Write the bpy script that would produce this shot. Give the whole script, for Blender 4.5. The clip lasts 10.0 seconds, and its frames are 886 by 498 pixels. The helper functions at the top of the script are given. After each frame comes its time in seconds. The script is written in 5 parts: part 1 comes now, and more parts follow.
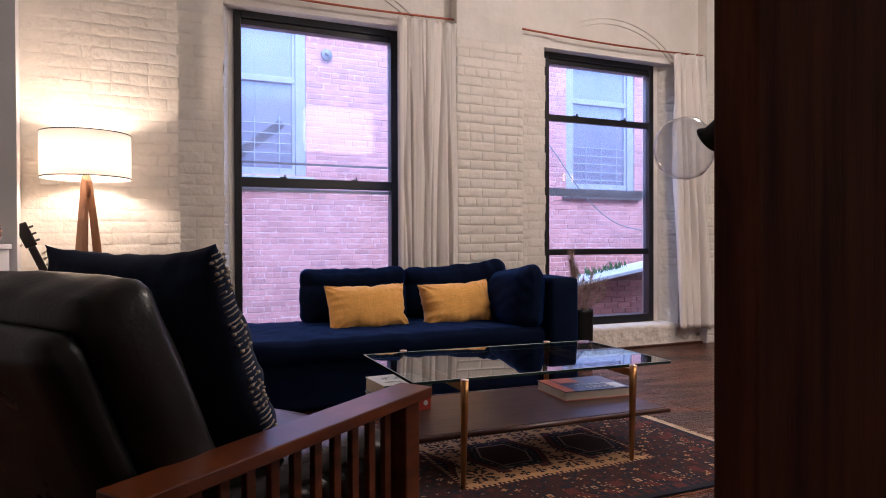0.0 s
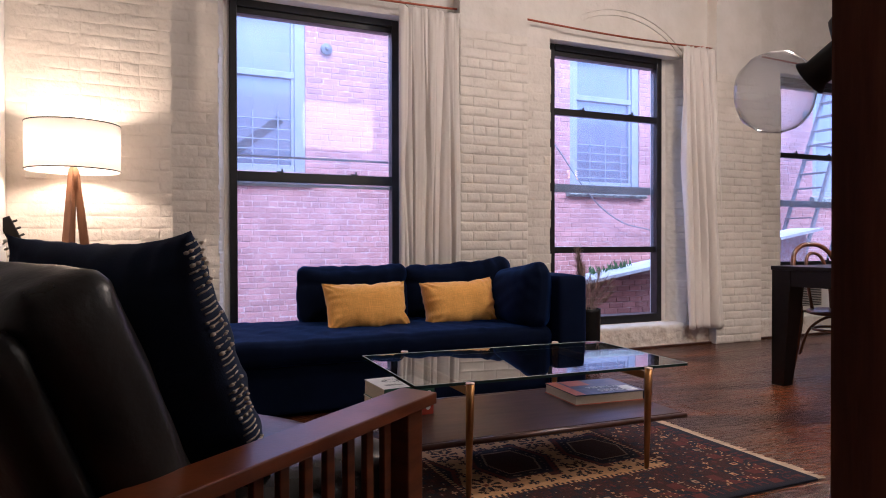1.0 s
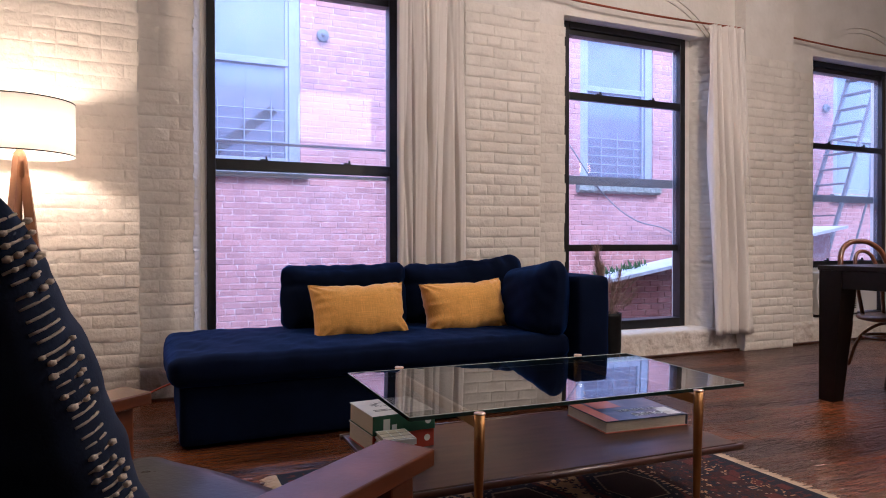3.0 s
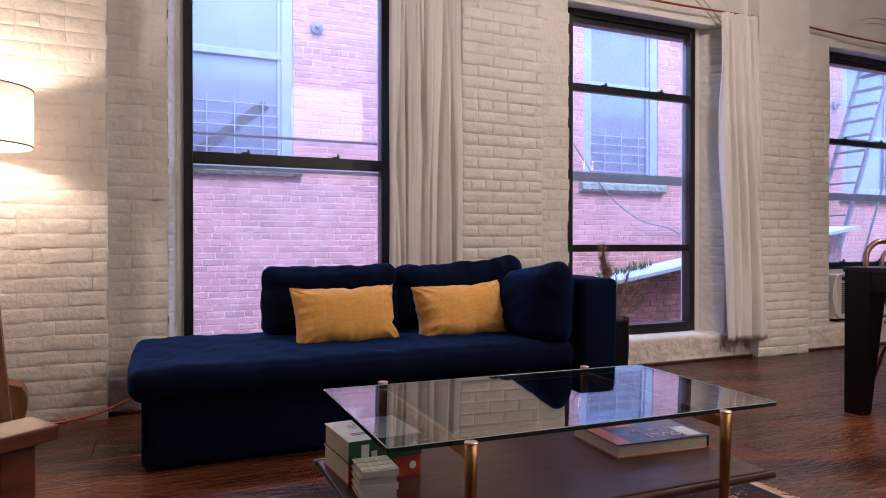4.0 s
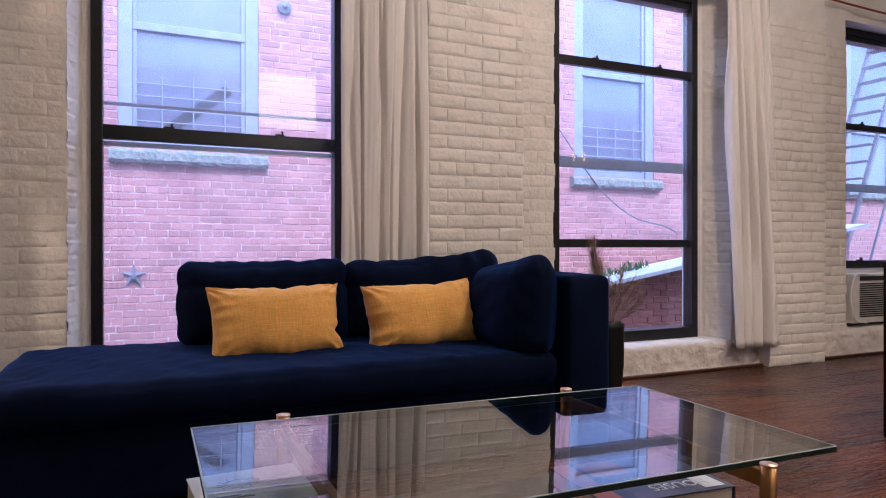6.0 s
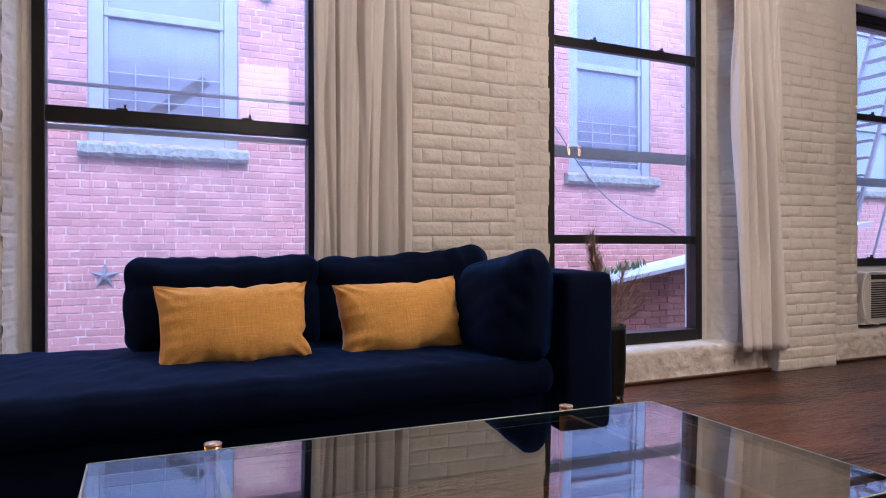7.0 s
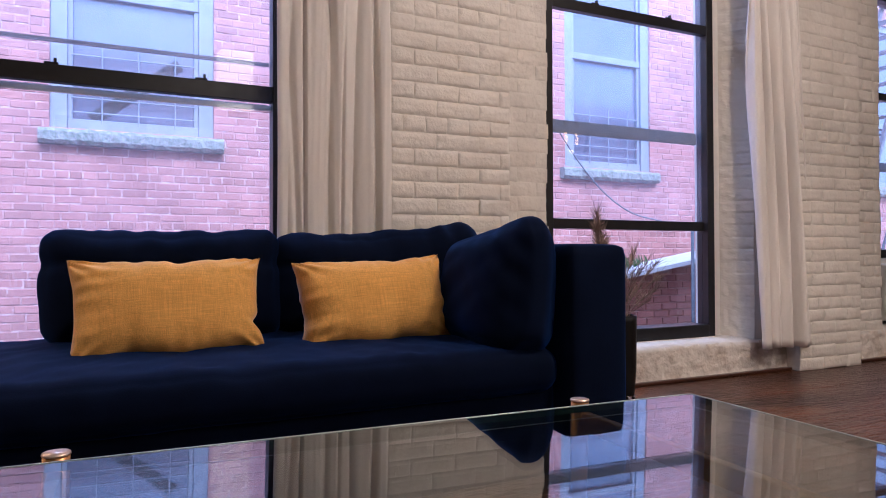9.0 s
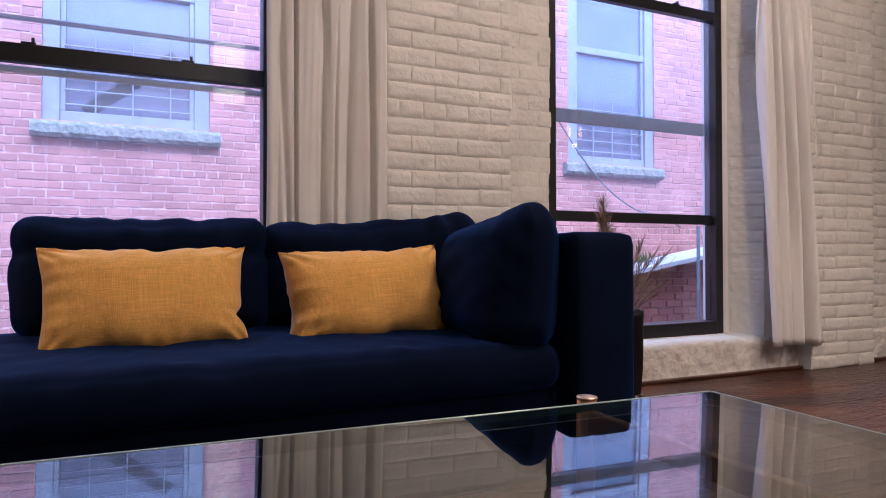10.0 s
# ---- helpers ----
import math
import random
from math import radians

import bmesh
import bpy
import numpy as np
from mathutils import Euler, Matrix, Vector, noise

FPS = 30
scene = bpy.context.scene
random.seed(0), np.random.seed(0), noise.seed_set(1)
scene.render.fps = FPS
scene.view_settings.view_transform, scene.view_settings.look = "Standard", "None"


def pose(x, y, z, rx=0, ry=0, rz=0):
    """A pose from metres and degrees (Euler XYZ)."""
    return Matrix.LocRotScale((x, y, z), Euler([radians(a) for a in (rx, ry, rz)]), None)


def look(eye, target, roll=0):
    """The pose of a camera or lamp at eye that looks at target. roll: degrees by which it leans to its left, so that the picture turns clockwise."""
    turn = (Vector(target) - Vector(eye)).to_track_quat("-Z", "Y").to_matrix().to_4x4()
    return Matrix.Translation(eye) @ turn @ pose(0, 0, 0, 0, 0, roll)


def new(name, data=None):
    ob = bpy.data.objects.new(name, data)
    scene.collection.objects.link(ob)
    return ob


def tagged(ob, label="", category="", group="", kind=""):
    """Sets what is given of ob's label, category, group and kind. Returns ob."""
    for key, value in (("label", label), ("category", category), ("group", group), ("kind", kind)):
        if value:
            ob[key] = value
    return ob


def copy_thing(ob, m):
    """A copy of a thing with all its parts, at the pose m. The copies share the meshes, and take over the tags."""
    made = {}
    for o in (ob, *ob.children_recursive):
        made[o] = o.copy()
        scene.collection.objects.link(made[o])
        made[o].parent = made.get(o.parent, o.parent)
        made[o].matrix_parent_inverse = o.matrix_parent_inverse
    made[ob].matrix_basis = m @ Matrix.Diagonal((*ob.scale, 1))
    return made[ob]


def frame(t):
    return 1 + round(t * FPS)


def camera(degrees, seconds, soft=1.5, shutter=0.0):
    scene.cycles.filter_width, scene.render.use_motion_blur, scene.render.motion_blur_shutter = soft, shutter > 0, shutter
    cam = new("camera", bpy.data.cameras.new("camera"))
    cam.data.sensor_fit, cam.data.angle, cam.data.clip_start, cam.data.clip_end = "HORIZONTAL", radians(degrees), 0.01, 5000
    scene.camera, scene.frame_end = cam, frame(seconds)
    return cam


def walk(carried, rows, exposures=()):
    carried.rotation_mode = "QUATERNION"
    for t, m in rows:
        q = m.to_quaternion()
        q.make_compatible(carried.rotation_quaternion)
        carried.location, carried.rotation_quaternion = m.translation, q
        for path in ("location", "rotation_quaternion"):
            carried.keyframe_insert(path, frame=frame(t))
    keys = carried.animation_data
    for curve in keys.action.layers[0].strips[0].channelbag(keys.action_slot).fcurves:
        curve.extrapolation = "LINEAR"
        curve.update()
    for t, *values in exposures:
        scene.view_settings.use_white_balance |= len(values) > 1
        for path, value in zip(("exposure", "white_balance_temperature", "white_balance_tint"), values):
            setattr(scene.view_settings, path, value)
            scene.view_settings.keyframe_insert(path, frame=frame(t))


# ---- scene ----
cam = camera(67.9, 10.0, 1.0)
PATH = [
    (0, (-1.706, -4.798, 0.931), (-0.891, -2.972, 0.914), -0.2),
    (0.5, (-1.677, -4.714, 0.916), (-0.862, -2.888, 0.902), -0.1),
    (1, (-1.651, -4.645, 0.909), (-0.838, -2.818, 0.892), -0.1),
    (1.5, (-1.602, -4.544, 0.895), (-0.792, -2.716, 0.881), -0.1),
    (2, (-1.546, -4.445, 0.888), (-0.742, -2.614, 0.873), -0.2),
    (2.5, (-1.501, -4.327, 0.887), (-0.697, -2.496, 0.87), -0.1),
    (4, (-1.299, -3.954, 0.879), (-0.5, -2.12, 0.865), -0.0),
    (4.5, (-1.206, -3.849, 0.867), (-0.409, -2.015, 0.856), -0.0),
    (5, (-1.109, -3.739, 0.85), (-0.309, -1.905, 0.842), -0.0),
    (5.5, (-1.001, -3.616, 0.833), (-0.198, -1.785, 0.828), -0.0),
    (7, (-0.741, -3.202, 0.791), (0.092, -1.383, 0.793), -0.1),
    (7.5, (-0.66, -3.121, 0.766), (0.168, -1.3, 0.771), -0.1),
    (8, (-0.608, -3.019, 0.735), (0.228, -1.202, 0.746), -0.2),
    (8.5, (-0.569, -2.929, 0.697), (0.275, -1.116, 0.718), -0.2),
    (9, (-0.534, -2.85, 0.669), (0.316, -1.039, 0.697), -0.2),
    (9.5, (-0.477, -2.817, 0.663), (0.355, -0.998, 0.682), -0.0),
    (10, (-0.465, -2.745, 0.639), (0.379, -0.931, 0.665), -0.1),
]
walk(cam, [(t, look(eye, target, roll)) for t, eye, target, roll in PATH], [(0.0, 2.67, 4620, 18), (10.0, 2.67, 4620, 18)])

# ---- world, sun, exposure ----
world = bpy.data.worlds.new("sky")
scene.world = world
world.use_nodes = True
wn = world.node_tree.nodes
sky = wn.new("ShaderNodeTexSky")
sky.sky_type = "NISHITA"
sky.sun_disc = False
sky.sun_elevation = radians(48)
sky.sun_rotation = radians(200)
world.node_tree.links.new(sky.outputs[0], wn["Background"].inputs[0])
wn["Background"].inputs[1].default_value = 0.135
sun = new("sun", bpy.data.lights.new("sun", "SUN"))
sun.data.energy, sun.data.angle, sun.data.color = 0.88, radians(25), (1.0, 0.95, 0.9)
sun.matrix_world = look((2, -6, 14), (0, 4, 2))
tagged(sun, kind="structure")


def lamp_light(name, at, watts, color, radius=0.03, cone=0):
    d = bpy.data.lights.new(name, "SPOT" if cone else "POINT")
    if cone:
        d.spot_size, d.spot_blend = radians(cone), 0.8
    d.energy, d.color, d.shadow_soft_size = watts, color, radius
    ob = new(name, d)
    ob.location = at
    return ob


# added area lamps over the yard strengthen sky light from above in each window
for wx in (-0.55, 2.0, 4.6):
    sd_ = bpy.data.lights.new("window_skylight", "AREA")
    sd_.shape, sd_.size, sd_.size_y, sd_.energy, sd_.color = "RECTANGLE", 1.2, 0.8, 6.0, (0.80, 0.88, 1.0)
    so_ = new("window_skylight", sd_)
    so_.matrix_world = look((wx, 1.1, 3.5), (wx, -0.6, 0.4))

WARM = (1.0, 0.70, 0.405)
lamp_light("floor_lamp_bulb", (-2.03, -0.55, 1.44), 4.2, (1.0, 0.65, 0.33), 0.05)
lamp_light("pendant_bulb", (3.05, -1.95, 1.63), 7.5, WARM, 0.02, 165)
# unseen overhead lamp, added to fill the room with warm light
lamp_light("ceiling_bulb", (1.7, -2.75, 3.28), 21.0, WARM, 0.16)
# second unseen lamp, added to lift the fronts from behind the camera
lamp_light("hanging_lamp_bulb", (2.2, -3.7, 2.30), 7.5, WARM, 0.06)


# ---- materials ----
def surf(name, c1, c2=None, rough=0.6, scale=8.0, stretch=(1, 1, 1), bump=0.0, bscale=60.0, bdist=0.002, metal=0.0, spec=0.5,
         detail=6.0, rough2=None, weave=0.0, warp=0.0, coat=0.0, sheen=0.0, vary=0.0, contrast=(0.35, 0.65), fine=0.0, island=False,
         sheen_tint=(1.0, 1.0, 1.0)):
    """Two-scale procedural surface: blotches and grain in the colour, roughness and relief."""
    m = bpy.data.materials.new(name)
    m.use_nodes = True
    t, n, l = m.node_tree, m.node_tree.nodes, m.node_tree.links
    b = n["Principled BSDF"]
    c2 = c2 or tuple(v * 0.8 for v in c1)
    co = n.new("ShaderNodeTexCoord")
    mp = n.new("ShaderNodeMapping")
    mp.inputs["Scale"].default_value = stretch
    geo = n.new("ShaderNodeNewGeometry")
    l.new(geo.outputs["Position"], mp.inputs["Vector"])
    no = n.new("ShaderNodeTexNoise")
    no.inputs["Scale"].default_value, no.inputs["Detail"].default_value = scale, detail
    no.inputs["Distortion"].default_value = warp
    l.new(mp.outputs[0], no.inputs["Vector"])
    ra = n.new("ShaderNodeMapRange")
    ra.inputs[1].default_value, ra.inputs[2].default_value = contrast
    l.new(no.outputs["Fac"], ra.inputs[0])
    mx = n.new("ShaderNodeMix")
    mx.data_type = "RGBA"
    mx.inputs[6].default_value, mx.inputs[7].default_value = (*c1, 1), (*c2, 1)
    l.new(ra.outputs[0], mx.inputs[0])
    col = mx.outputs[2]
    g = n.new("ShaderNodeTexNoise")
    g.inputs["Scale"].default_value, g.inputs["Detail"].default_value = bscale, 4.0
    g.inputs["Distortion"].default_value = warp * 0.6
    l.new(mp.outputs[0], g.inputs["Vector"])
    if vary or fine:
        hs = n.new("ShaderNodeHueSaturation")
        l.new(col, hs.inputs["Color"])
        add = n.new("ShaderNodeMath")
        add.operation = "MULTIPLY_ADD"
        if island:
            l.new(geo.outputs["Random Per Island"], add.inputs[0])
        else:
            oi = n.new("ShaderNodeObjectInfo")
            l.new(oi.outputs["Random"], add.inputs[0])
        add.inputs[1].default_value, add.inputs[2].default_value = vary, 1.0 - vary / 2
        ad2 = n.new("ShaderNodeMath")
        ad2.operation = "MULTIPLY_ADD"
        l.new(g.outputs["Fac"], ad2.inputs[0])
        ad2.inputs[1].default_value = fine * 2
        l.new(add.outputs[0], ad2.inputs[2])
        sb = n.new("ShaderNodeMath")
        sb.operation = "SUBTRACT"
        l.new(ad2.outputs[0], sb.inputs[0])
        sb.inputs[1].default_value = fine
        l.new(sb.outputs[0], hs.inputs["Value"])
        col = hs.outputs[0]
    l.new(col, b.inputs["Base Color"])
    rr = n.new("ShaderNodeMapRange")
    rr.inputs[3].default_value, rr.inputs[4].default_value = rough, rough2 if rough2 is not None else min(1, rough + 0.1)
    l.new(no.outputs["Fac"], rr.inputs[0])
    l.new(rr.outputs[0], b.inputs["Roughness"])
    b.inputs["Metallic"].default_value = metal
    b.inputs["Specular IOR Level"].default_value = spec
    b.inputs["Coat Weight"].default_value = coat
    b.inputs["Coat Roughness"].default_value = 0.15
    b.inputs["Sheen Weight"].default_value = sheen
    b.inputs["Sheen Roughness"].default_value = 0.4
    b.inputs["Sheen Tint"].default_value = (*sheen_tint, 1)
    if weave:
        # long irregular threads both ways across the cloth
        for k, st in enumerate(((16.0, 200.0, 460.0), (460.0, 200.0, 16.0))):
            m2 = n.new("ShaderNodeMapping")
            m2.inputs["Scale"].default_value = st
            l.new(co.outputs["Object"], m2.inputs["Vector"])
            t2 = n.new("ShaderNodeTexNoise")
            t2.inputs["Scale"].default_value, t2.inputs["Detail"].default_value = 1.0, 3.0
            l.new(m2.outputs[0], t2.inputs["Vector"])
            h2 = n.new("ShaderNodeHueSaturation")
            v2 = n.new("ShaderNodeMath")
            v2.operation = "MULTIPLY_ADD"
            v2.inputs[1].default_value, v2.inputs[2].default_value = weave * 2, 1.0 - weave
            l.new(t2.outputs["Fac"], v2.inputs[0])
            l.new(v2.outputs[0], h2.inputs["Value"])
            l.new(col, h2.inputs["Color"])
            col = h2.outputs[0]
        l.new(col, b.inputs["Base Color"])
    if bump:
        bp = n.new("ShaderNodeBump")
        bp.inputs["Strength"].default_value, bp.inputs["Distance"].default_value = bump, bdist
        l.new(g.outputs["Fac"], bp.inputs["Height"])
        l.new(bp.outputs[0], b.inputs["Normal"])
    return m


def glass(name, tint=(0.97, 0.98, 0.98), rough=0.0, gain=1.0):
    """A thin pane: clear, with a mirror image that grows towards grazing."""
    m = bpy.data.materials.new(name)
    m.use_nodes = True
    n, l = m.node_tree.nodes, m.node_tree.links
    n.remove(n["Principled BSDF"])
    tr, gl, fr, mx = (n.new("ShaderNode" + k) for k in ("BsdfTransparent", "BsdfGlossy", "LayerWeight", "MixShader"))
    tr.inputs[0].default_value = (*tint, 1)
    gl.inputs["Roughness"].default_value = rough
    fr.inputs[0].default_value = 0.5
    pw = n.new("ShaderNodeMath")
    pw.operation = "POWER"
    pw.inputs[1].default_value = 5.0
    l.new(fr.outputs["Facing"], pw.inputs[0])
    mu = n.new("ShaderNodeMath")
    mu.operation = "MULTIPLY_ADD"
    mu.use_clamp = True
    mu.inputs[1].default_value, mu.inputs[2].default_value = 0.96 * gain, 0.04 * gain
    l.new(pw.outputs[0], mu.inputs[0])
    l.new(mu.outputs[0], mx.inputs[0])
    l.new(tr.outputs[0], mx.inputs[1])
    l.new(gl.outputs[0], mx.inputs[2])
    l.new(mx.outputs[0], n["Material Output"].inputs[0])
    return m


def glow(name, color, strength):
    m = bpy.data.materials.new(name)
    m.use_nodes = True
    b = m.node_tree.nodes["Principled BSDF"]
    b.inputs["Base Color"].default_value = (*color, 1)
    b.inputs["Emission Color"].default_value = (*color, 1)
    b.inputs["Emission Strength"].default_value = strength
    return m


M_BRICK = surf("white_painted_brick", (0.77, 0.72, 0.64), (0.70, 0.65, 0.57), 0.5, 5.0, bump=0.75, bscale=42, bdist=0.006, vary=0.05, fine=0.05)
M_PLASTER = surf("white_plaster", (0.76, 0.72, 0.66), (0.68, 0.64, 0.57), 0.6, 4.0, bump=0.6, bscale=26, bdist=0.009, fine=0.03)
M_WALL = surf("grey_white_wall_paint", (0.72, 0.71, 0.70), (0.66, 0.65, 0.64), 0.7, 2.0, bump=0.15, bscale=90, bdist=0.001)
M_CEIL = surf("ceiling_paint", (0.78, 0.76, 0.73), (0.72, 0.70, 0.66), 0.8, 2.0, bump=0.1, bscale=60)
M_PLINTH = surf("chipped_plaster", (0.74, 0.68, 0.60), (0.56, 0.47, 0.38), 0.75, 9.0, bump=1.0, bscale=34, bdist=0.012, contrast=(0.5, 0.72), fine=0.06)
M_BLACK = surf("black_window_paint", (0.006, 0.0055, 0.006), (0.012, 0.011, 0.011), 0.35, 20.0, bump=0.2, bscale=120, bdist=0.001)
M_GREYRAIL = surf("grey_storm_sash", (0.20, 0.21, 0.23), (0.15, 0.16, 0.18), 0.4, 15.0)
M_PANE = glass("window_glass")


def hazy_glass(name, veil, gain=1.0):
    """Window glass with a thin uneven bluish translucent film: haze put into the material."""
    m = glass(name, gain=gain)
    n, l = m.node_tree.nodes, m.node_tree.links
    out = n["Material Output"]
    old = out.inputs[0].links[0].from_socket
    tr, mx, no, ra, geo = (n.new("ShaderNode" + k) for k in ("BsdfTranslucent", "MixShader", "TexNoise", "MapRange", "NewGeometry"))
    tr.inputs[0].default_value = (0.80, 0.84, 1.0, 1)
    no.inputs["Scale"].default_value, no.inputs["Detail"].default_value = 1.6, 5.0
    l.new(geo.outputs["Position"], no.inputs["Vector"])
    ra.inputs[1].default_value, ra.inputs[2].default_value = 0.3, 0.7
    ra.inputs[3].default_value, ra.inputs[4].default_value = veil * 0.5, veil
    l.new(no.outputs["Fac"], ra.inputs[0])
    l.new(ra.outputs[0], mx.inputs[0])
    l.new(old, mx.inputs[1])
    l.new(tr.outputs[0], mx.inputs[2])
    l.new(mx.outputs[0], out.inputs[0])
    return m


M_HAZY = hazy_glass("hazy_window_glass", 0.135)
M_HAZYLOW = hazy_glass("slightly_hazy_glass", 0.11)
M_TABLEGLASS = glass("table_glass", (0.82, 0.86, 0.86), gain=1.6)
M_GLASSEDGE = surf("table_glass_edge", (0.01, 0.03, 0.028), (0.015, 0.035, 0.03), 0.1, 12.0)
# pale strip colour stands for light caught along the table's glass edge
M_EDGEGLINT = surf("glass_edge_glint", (0.40, 0.47, 0.45), (0.30, 0.37, 0.35), 0.25, 14.0, spec=0.8)
M_FLOOR = surf("dark_red_floorboards", (0.215, 0.067, 0.017), (0.044, 0.014, 0.0055), 0.10, 1.3, (0.6, 2.6, 1.0), bump=1.0, bscale=17, bdist=0.018,
               rough2=0.32, coat=0.0, spec=0.46, vary=0.3, fine=0.16, contrast=(0.28, 0.60), warp=1.1)
M_SOFA = surf("navy_velvet", (0.0024, 0.0055, 0.0200), (0.0017, 0.0040, 0.0148), 0.85, 6.0, bump=0.3, bscale=260, bdist=0.0012, fine=0.12, spec=0.08, sheen=0.36,
              sheen_tint=(0.025, 0.13, 0.62))
M_YELLOW = surf("mustard_linen", (0.82, 0.435, 0.080), (0.76, 0.39, 0.068), 0.9, 9.0, (1, 1, 1), bump=0.5, bscale=300, bdist=0.0012, fine=0.06, weave=0.3, sheen=0.35)
M_LEATHER = surf("black_leather", (0.0070, 0.0066, 0.0060), (0.0125, 0.0115, 0.0102), 0.2, 5.0, bump=0.28, bscale=90, bdist=0.002, rough2=0.40, spec=0.36)
M_CHERRY = surf("cherry_stained_wood", (0.17, 0.046, 0.011), (0.085, 0.021, 0.006), 0.28, 3.0, (2, 2, 14), bump=0.1, bscale=60, coat=0.12, fine=0.14)
M_DOOR = surf("dark_mahogany_door", (0.15, 0.048, 0.020), (0.06, 0.019, 0.010), 0.6, 3.0, (9, 9, 0.8), bump=0.35, bscale=30, bdist=0.002, fine=0.3, spec=0.15)
M_DARKWOOD = surf("espresso_wood", (0.006, 0.004, 0.0032), (0.011, 0.0065, 0.005), 0.3, 4.0, (2, 8, 8), bump=0.1, bscale=70, spec=0.35)
M_WALNUT = surf("walnut_shelf", (0.075, 0.026, 0.013), (0.045, 0.016, 0.009), 0.3, 3.0, (1.5, 9, 3), bump=0.1, bscale=60, coat=0.25, fine=0.1)
M_BRASS = surf("aged_brass", (0.50, 0.27, 0.09), (0.38, 0.19, 0.06), 0.3, 10.0, metal=1.0, bump=0.08, bscale=120)
M_CAP = surf("pale_copper_cap", (0.78, 0.62, 0.50), (0.68, 0.53, 0.42), 0.35, 10.0, metal=1.0)
M_COPPER = surf("copper_rod", (0.42, 0.12, 0.06), (0.33, 0.09, 0.045), 0.4, 20.0, metal=0.7)
M_LAMPWOOD = surf("light_walnut_leg", (0.32, 0.15, 0.06), (0.22, 0.10, 0.04), 0.45, 4.0, (8, 8, 1), bump=0.1, bscale=60, fine=0.1)
M_CURTAIN = surf("off_white_linen_curtain", (0.86, 0.81, 0.75), (0.81, 0.76, 0.70), 0.9, 5.0, (1, 1, 0.4), bump=0.3, bscale=240, bdist=0.001, fine=0.05)
cn, cl_ = M_CURTAIN.node_tree.nodes, M_CURTAIN.node_tree.links
c_tr, c_mx = cn.new("ShaderNodeBsdfTranslucent"), cn.new("ShaderNodeMixShader")
c_tr.inputs[0].default_value = (0.80, 0.76, 0.71, 1)
c_mx.inputs[0].default_value = 0.12
cl_.new(cn["Principled BSDF"].outputs[0], c_mx.inputs[1])
cl_.new(c_tr.outputs[0], c_mx.inputs[2])
cl_.new(c_mx.outputs[0], cn["Material Output"].inputs[0])
M_BENT = surf("bentwood", (0.15, 0.052, 0.018), (0.085, 0.03, 0.012), 0.28, 5.0, (3, 3, 3), coat=0.35, fine=0.1)
M_WHITE = surf("white_paint", (0.78, 0.77, 0.75), (0.72, 0.71, 0.69), 0.5, 5.0)
M_PLASTIC = surf("ivory_plastic", (0.70, 0.68, 0.62), (0.64, 0.62, 0.56), 0.4, 8.0)
M_DARK = surf("dark_slot", (0.02, 0.02, 0.02), (0.03, 0.03, 0.03), 0.6)
M_PAPER = surf("book_paper", (0.66, 0.60, 0.48), (0.56, 0.50, 0.39), 0.8, 30.0, (1, 1, 22), bump=0.4, bscale=40, fine=0.08)
M_COVER = surf("white_book_cover", (0.75, 0.74, 0.70), (0.70, 0.69, 0.66), 0.35, 10.0)
M_GREEN = surf("green_book_spine", (0.015, 0.085, 0.045), (0.012, 0.07, 0.038), 0.4, 10.0)
M_RED = surf("red_book_spine", (0.45, 0.05, 0.02), (0.38, 0.04, 0.018), 0.4, 10.0)
M_NAVYCOVER = surf("dusk_photo_cover", (0.035, 0.055, 0.11), (0.16, 0.17, 0.21), 0.25, 14.0, contrast=(0.45, 0.7), coat=0.3)
M_CORAL = surf("coral_cover_band", (0.55, 0.17, 0.10), (0.48, 0.14, 0.08), 0.3, 14.0, coat=0.3)
M_INK = surf("grey_ink", (0.12, 0.12, 0.12), (0.15, 0.15, 0.15), 0.6)
M_LETTER = surf("pale_lettering", (0.72, 0.76, 0.80), (0.70, 0.74, 0.78), 0.5)
M_POT = surf("black_ceramic", (0.004, 0.004, 0.0045), (0.008, 0.008, 0.008), 0.4, 8.0, spec=0.2)
M_DRY = surf("dried_grass", (0.40, 0.30, 0.24), (0.24, 0.17, 0.13), 0.9, 30.0)
M_FRINGE = surf("cream_wool_fringe", (0.62, 0.50, 0.36), (0.52, 0.40, 0.28), 0.95, 30.0)
M_STITCH = surf("cream_wool_stitch", (0.68, 0.60, 0.50), (0.52, 0.44, 0.34), 0.95, 60.0, bump=0.6, bscale=300)
M_NAVYCLOTH = surf("navy_woven_cotton", (0.014, 0.028, 0.072), (0.010, 0.020, 0.054), 0.9, 8.0, bump=0.5, bscale=300, bdist=0.001, fine=0.12)
M_CORD = surf("orange_cord", (0.50, 0.09, 0.03), (0.42, 0.07, 0.025), 0.5, 20.0)
M_WICKER = surf("wicker", (0.30, 0.15, 0.07), (0.18, 0.085, 0.04), 0.8, 40.0, bump=0.8, bscale=90, bdist=0.004)
M_XBRICK = surf("weathered_red_brick", (0.385, 0.182, 0.163), (0.315, 0.140, 0.127), 0.85, 3.0, bump=0.5, bscale=40, bdist=0.004, vary=0.3, fine=0.16, island=True)
M_XBRICK1 = surf("weathered_red_brick_single", (0.385, 0.182, 0.163), (0.315, 0.140, 0.127), 0.85, 3.0, bump=0.5, bscale=40, bdist=0.004, vary=0.3, fine=0.16)
M_MORTAR = surf("lime_mortar", (0.38, 0.195, 0.18), (0.56, 0.42, 0.405), 0.95, 17.0, bump=0.6, bscale=60, bdist=0.004, contrast=(0.44, 0.74))
